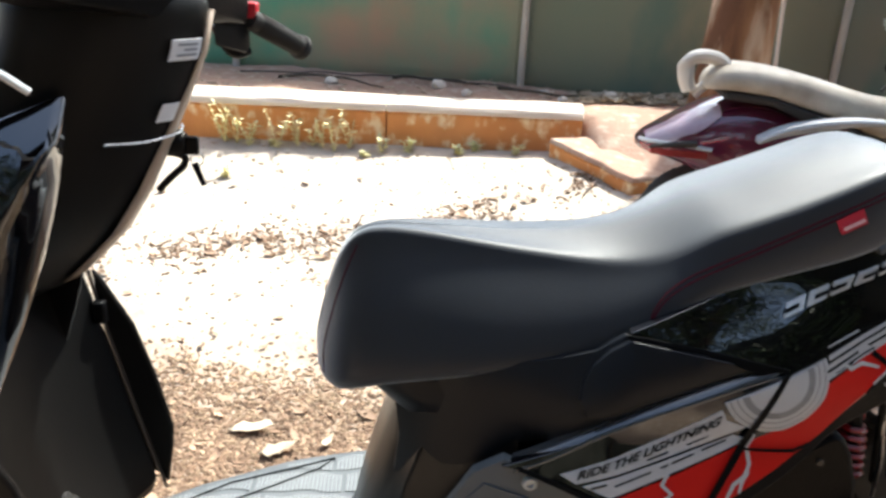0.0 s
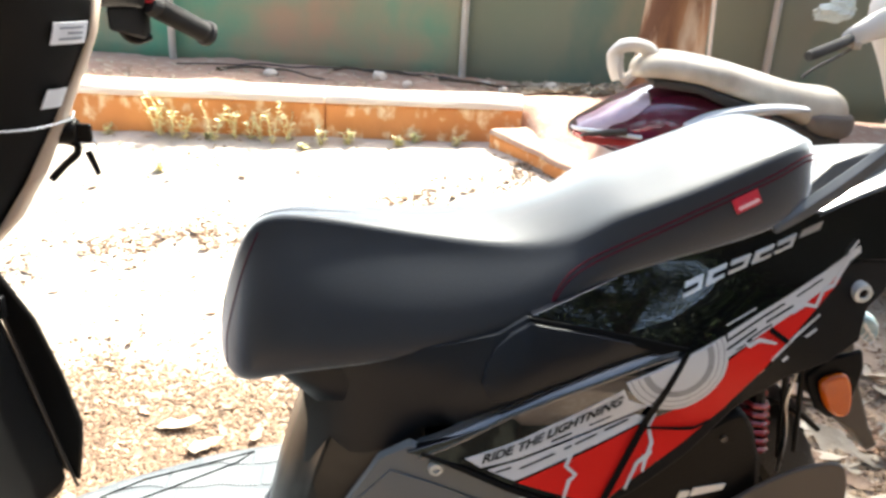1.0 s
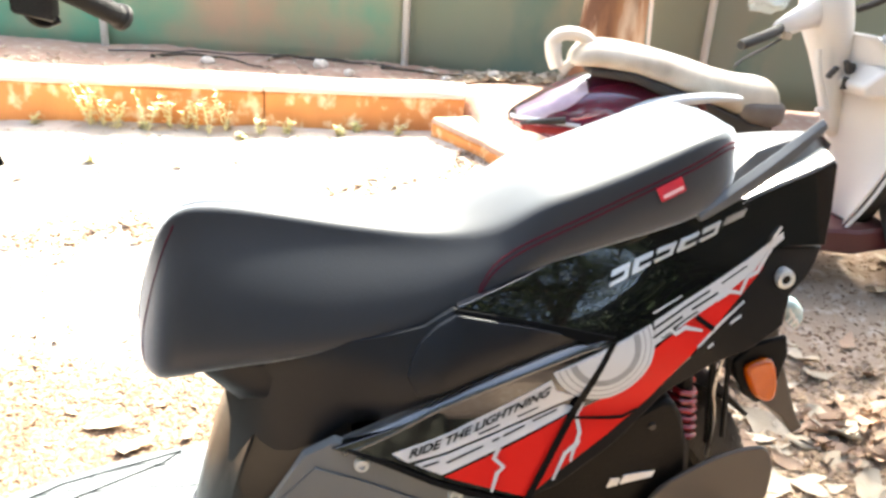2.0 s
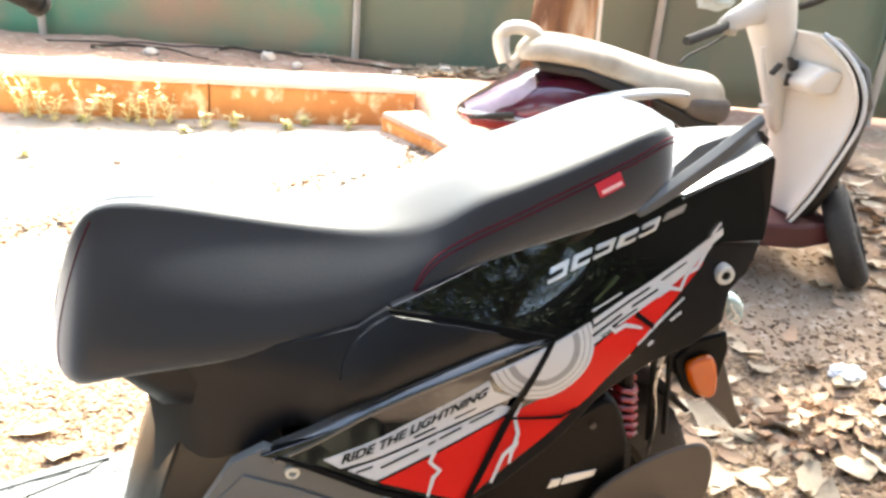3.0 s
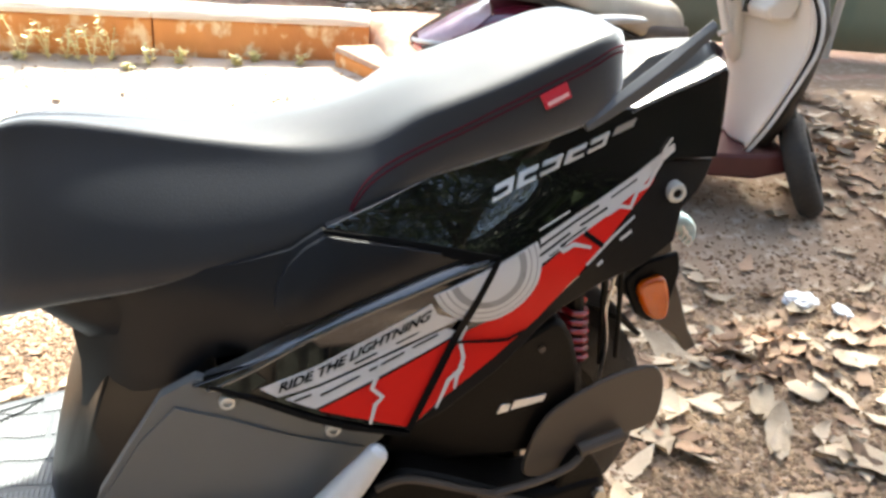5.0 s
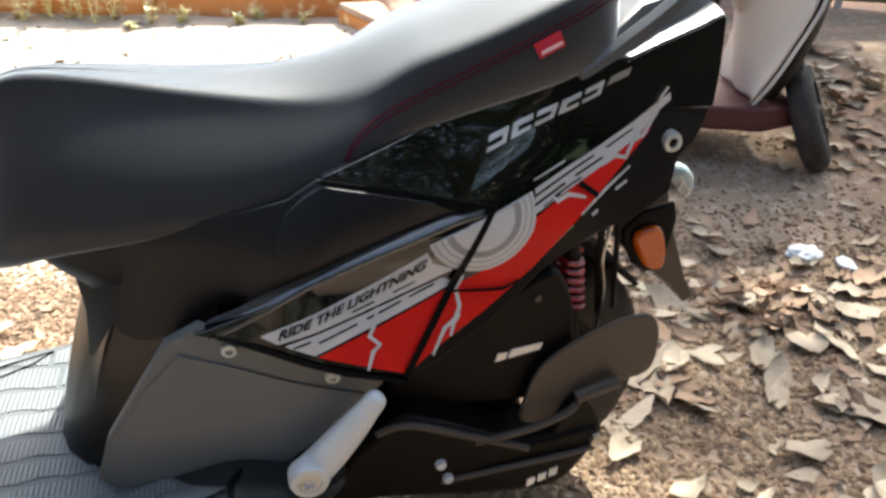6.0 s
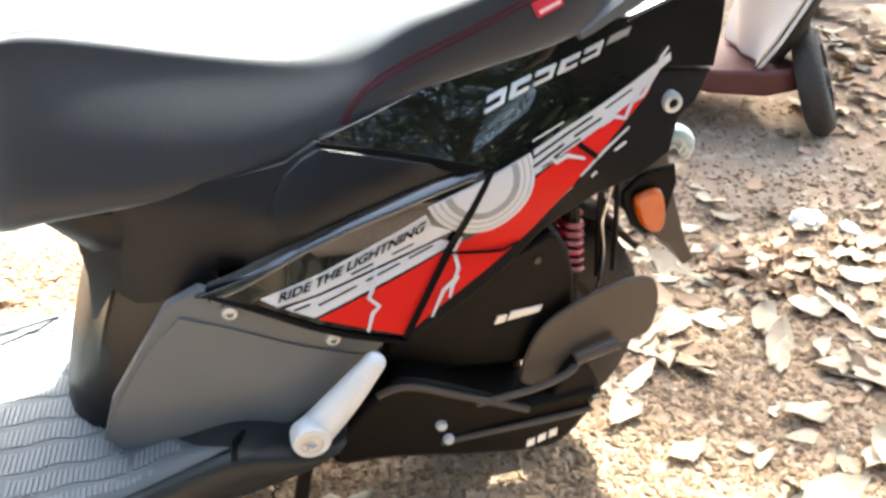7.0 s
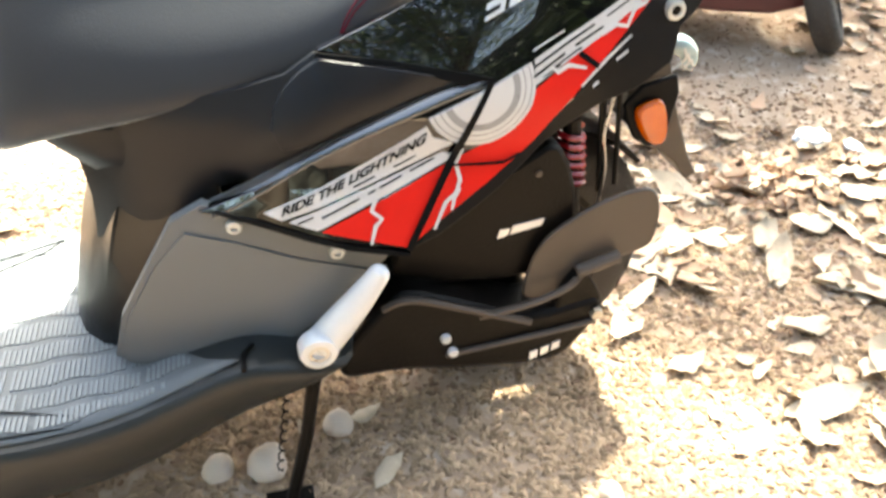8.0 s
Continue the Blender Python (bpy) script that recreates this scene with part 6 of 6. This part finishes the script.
# single pale leaves close to the camera's way
rng = random.Random(12)
near = [(-0.435, 1.55, 0.10, 35), (-0.53, 1.62, 0.12, 10), (-0.33, 1.60, 0.06, 80), (0.345, 0.91, 0.085, 60), (0.31, 1.03, 0.06, 20), (0.20, 1.0, 0.05, 110), (0.56, 0.79, 0.07, 15), (0.66, 0.82, 0.05, 75), (0.49, 0.80, 0.08, 140),
        (0.93, 1.14, 0.085, 20), (1.07, 1.12, 0.07, 40), (1.10, 0.98, 0.12, 70), (1.22, 1.24, 0.14, 15), (1.22, 0.93, 0.10, 100), (1.30, 1.12, 0.12, 30), (1.36, 1.38, 0.13, 160), (1.18, 1.72, 0.13, 5), (1.28, 1.78, 0.16, 120),
        (1.48, 1.25, 0.16, 55), (1.02, 1.42, 0.10, 80), (1.42, 1.62, 0.15, 20), (1.56, 1.5, 0.14, 145), (1.38, 0.98, 0.13, 10), (1.5, 0.95, 0.12, 80), (1.24, 1.42, 0.12, 60), (1.12, 1.55, 0.11, 130)]
for x, y, s, turn in near:
    pts, fs = leaf_shape(rng, s)
    me = bpy.data.meshes.new("dry_leaf")
    me.from_pydata(pts, [], fs)
    me.materials.append(LEAF_PALE)
    for p in me.polygons:
        p.use_smooth = True
    lf = new("dry_leaf", me)
    lf.matrix_basis = pose(x, y, ground_z(x, y) + 0.012, rng.gauss(0, 6), rng.gauss(0, 6), turn)
    mod = lf.modifiers.new("thick", "SOLIDIFY")
    mod.thickness = 0.0012
    tagged(lf, "pale curled dry leaf lying on the soil", "leaf", "dry leaves by the scooter")


# ---- weeds, twigs and oddments by the kerb ----
def weed(x, y, tall, seed):
    rng = random.Random(seed)
    w = thing("weed", pose(x, y, ground_z(x, y) - 0.01), "small yellow-green weed at the foot of the kerb", "plant", "weeds along the kerb")
    for k in range(rng.randint(3, 6)):
        a, lean, h = rng.uniform(0, math.tau), rng.uniform(0.1, 0.5), tall * rng.uniform(0.5, 1.0)
        tip = Vector((math.cos(a) * lean * h, math.sin(a) * lean * h, h))
        run = curve_points([(0, 0, 0), tuple(tip * 0.5 + Vector((0, 0, 0.1 * h))), tuple(tip)], 3)
        part("stem", tube(run, 0.0022, 5), WEED, w)
        verts, faces = [], []
        for q in run[1:]:
            for _ in range(2):
                b = rng.uniform(0, math.tau)
                d = Vector((math.cos(b), math.sin(b), rng.uniform(-0.1, 0.6))).normalized()
                s = Vector((-math.sin(b), math.cos(b), 0))
                l = 0.028 * rng.uniform(0.6, 1.3)
                i = len(verts)
                verts += [tuple(q), tuple(q + d * l * 0.5 + s * l * 0.3), tuple(q + d * l), tuple(q + d * l * 0.5 - s * l * 0.3)]
                faces.append((i, i + 1, i + 2, i + 3))
        me = bpy.data.meshes.new("foliage")
        me.from_pydata(verts, [], faces)
        me.materials.append(WEED)
        ob = new("foliage", me)
        ob.parent = w


rng = random.Random(31)
for k, x in enumerate((-1.36, -1.30, -1.24, -1.10, -1.02, -0.95, -0.90, -0.84, -0.78, -0.62, -0.5, -0.2, 0.0)):
    weed(x, kerb_y(x) - rng.uniform(0.03, 0.10), (0.19, 0.21, 0.13, 0.19, 0.16, 0.13, 0.16, 0.21, 0.15, 0.09, 0.08, 0.06, 0.06)[k], 50 + k)
weed(-1.22, 3.1, 0.07, 90)
for k in range(6):
    x = -2.0 + 2.2 * k / 5 + rng.uniform(-0.04, 0.04)
    weed(x, kerb_y(x) - rng.uniform(0.03, 0.13), rng.uniform(0.03, 0.06), 120 + k)

cable = thing("cable", pose(0, 0, 0), "dark cable lying on the raised soil", "cable")
run = []
for x in np.arange(-1.6, 0.0, 0.08):
    y = 4.25 - 0.10 * math.sin(x * 2.2)
    run.append((x, y, terrace_height(x, y) + 0.012 + 0.03 * max(0, noise.noise((x * 3, 0, 0)))))
part("cable_run", tube(run, 0.0045, 6), CABLE, cable)
for k, (x0, x1, dy) in enumerate(((-1.35, -0.75, -0.06), (-0.75, -0.25, 0.07), (-0.15, 0.35, -0.02))):
    dead = thing("branch", pose(0, 0, 0), "thin dark dead branch lying on the raised soil", "branch", "dead branches along the fence")
    pts = []
    for u in np.linspace(0, 1, 9):
        x = x0 + (x1 - x0) * u
        y = 4.2 + dy + 0.05 * math.sin(u * 5 + k)
        pts.append((x, y, terrace_height(x, y) + 0.012 + 0.02 * math.sin(u * 3.1)))
    part("branch_rod", tube(pts, [0.010 - 0.0007 * i for i in range(9)], 6), DARK_BARK, dead)
rng = random.Random(77)
for x, y in ((-0.47, 4.2), (0.10, 4.25), (0.20, 4.12), (-1.05, 4.15), (-0.3, 4.05), (0.45, 4.2)):
    bm = bmesh.new()
    bmesh.ops.create_icosphere(bm, subdivisions=2, radius=0.035 * rng.uniform(0.7, 1.3))
    for v in bm.verts:
        v.co *= 1 + 0.35 * noise.noise(tuple(v.co * 30 + Vector((x, y, 0)) * 9))
        v.co.z *= 0.7
    st = finish("stone", bm, KERB_TOP, sharp=40)
    st.matrix_basis = pose(x, y, terrace_height(x, y) + 0.015, 0, 0, rng.uniform(0, 360))
    tagged(st, "pale stone lying on the raised soil", "stone", "stones along the fence")
for x, y, size, turn in ((0.262, 1.010, 0.026, 20), (0.150, 0.925, 0.032, 70), (0.072, 0.920, 0.024, 140), (0.705, 0.850, 0.020, 30)):
    bm = bmesh.new()
    bmesh.ops.create_icosphere(bm, subdivisions=3, radius=size)
    for v in bm.verts:
        v.co *= 1 + 0.30 * noise.noise(tuple(v.co * 34 + Vector((x, y, 0)) * 9)) + 0.08 * noise.noise(tuple(v.co * 120))
        v.co.z *= 0.85
    st = finish("stone", bm, KERB_TOP, sharp=40)
    st.matrix_basis = pose(x, y, ground_z(x, y) + 0.55 * size, 0, 0, turn)
    tagged(st, "pale buff stone lying on the soil by the side stand", "stone", "stones by the stand")
for x, y, size, turn in ((1.593, 2.02, 0.034, 15), (1.70, 1.98, 0.024, 80)):
    bm = bmesh.new()
    bmesh.ops.create_icosphere(bm, subdivisions=4, radius=size)
    for v in bm.verts:
        k = 1 + 0.55 * noise.noise(tuple(v.co * 30 + Vector((x, y, 0)) * 5)) + 0.30 * noise.noise(tuple(v.co * 75))
        v.co = Vector((v.co.x * k * 1.4, v.co.y * k, v.co.z * k * 0.6))
    scrap = finish("paper_scrap", bm, STICKER, sharp=22)
    scrap.matrix_basis = pose(x, y, ground_z(x, y) + 0.4 * size, 0, 0, turn)
    tagged(scrap, "crumpled white paper scrap among the dry leaves", "paper scrap", "paper scraps in the litter")
bm = bmesh.new()
bmesh.ops.create_icosphere(bm, subdivisions=4, radius=0.09)
for v in bm.verts:
    k = 1 + 0.5 * noise.noise(tuple(v.co * 18)) + 0.3 * noise.noise(tuple(v.co * 45))
    v.co = Vector((v.co.x * k * 1.5, v.co.y * k * 0.5, v.co.z * k * 0.75))
bag = finish("plastic_bag", bm, PLASTIC_BAG, sharp=25)
bag.matrix_basis = pose(1.86, 4.30, 0.965, 0, -12, 0) @ Matrix.Scale(0.75, 4)
tagged(bag, "crumpled pale plastic bag caught on the fence", "plastic bag")
stick = thing("stick", pose(0, 0, 0), "thin pale stick leaning on the tree trunk", "stick")
part("stick_rod", tube([(1.165, 3.84, 0.40), (1.150, 3.86, 0.74), (1.137, 3.87, 0.975), (1.125, 3.875, 1.25)], 0.010, 8), KERB_TOP, stick)
twig = thing("twig", pose(0, 0, 0), "thin dry twig lying on the soil", "twig")
part("twig_rod", tube([(x, y, ground_z(x, y) + 0.01) for x, y in ((1.45, 1.28), (1.6, 1.2), (1.8, 1.17), (2.0, 1.05))], 0.004, 6), BARK, twig)
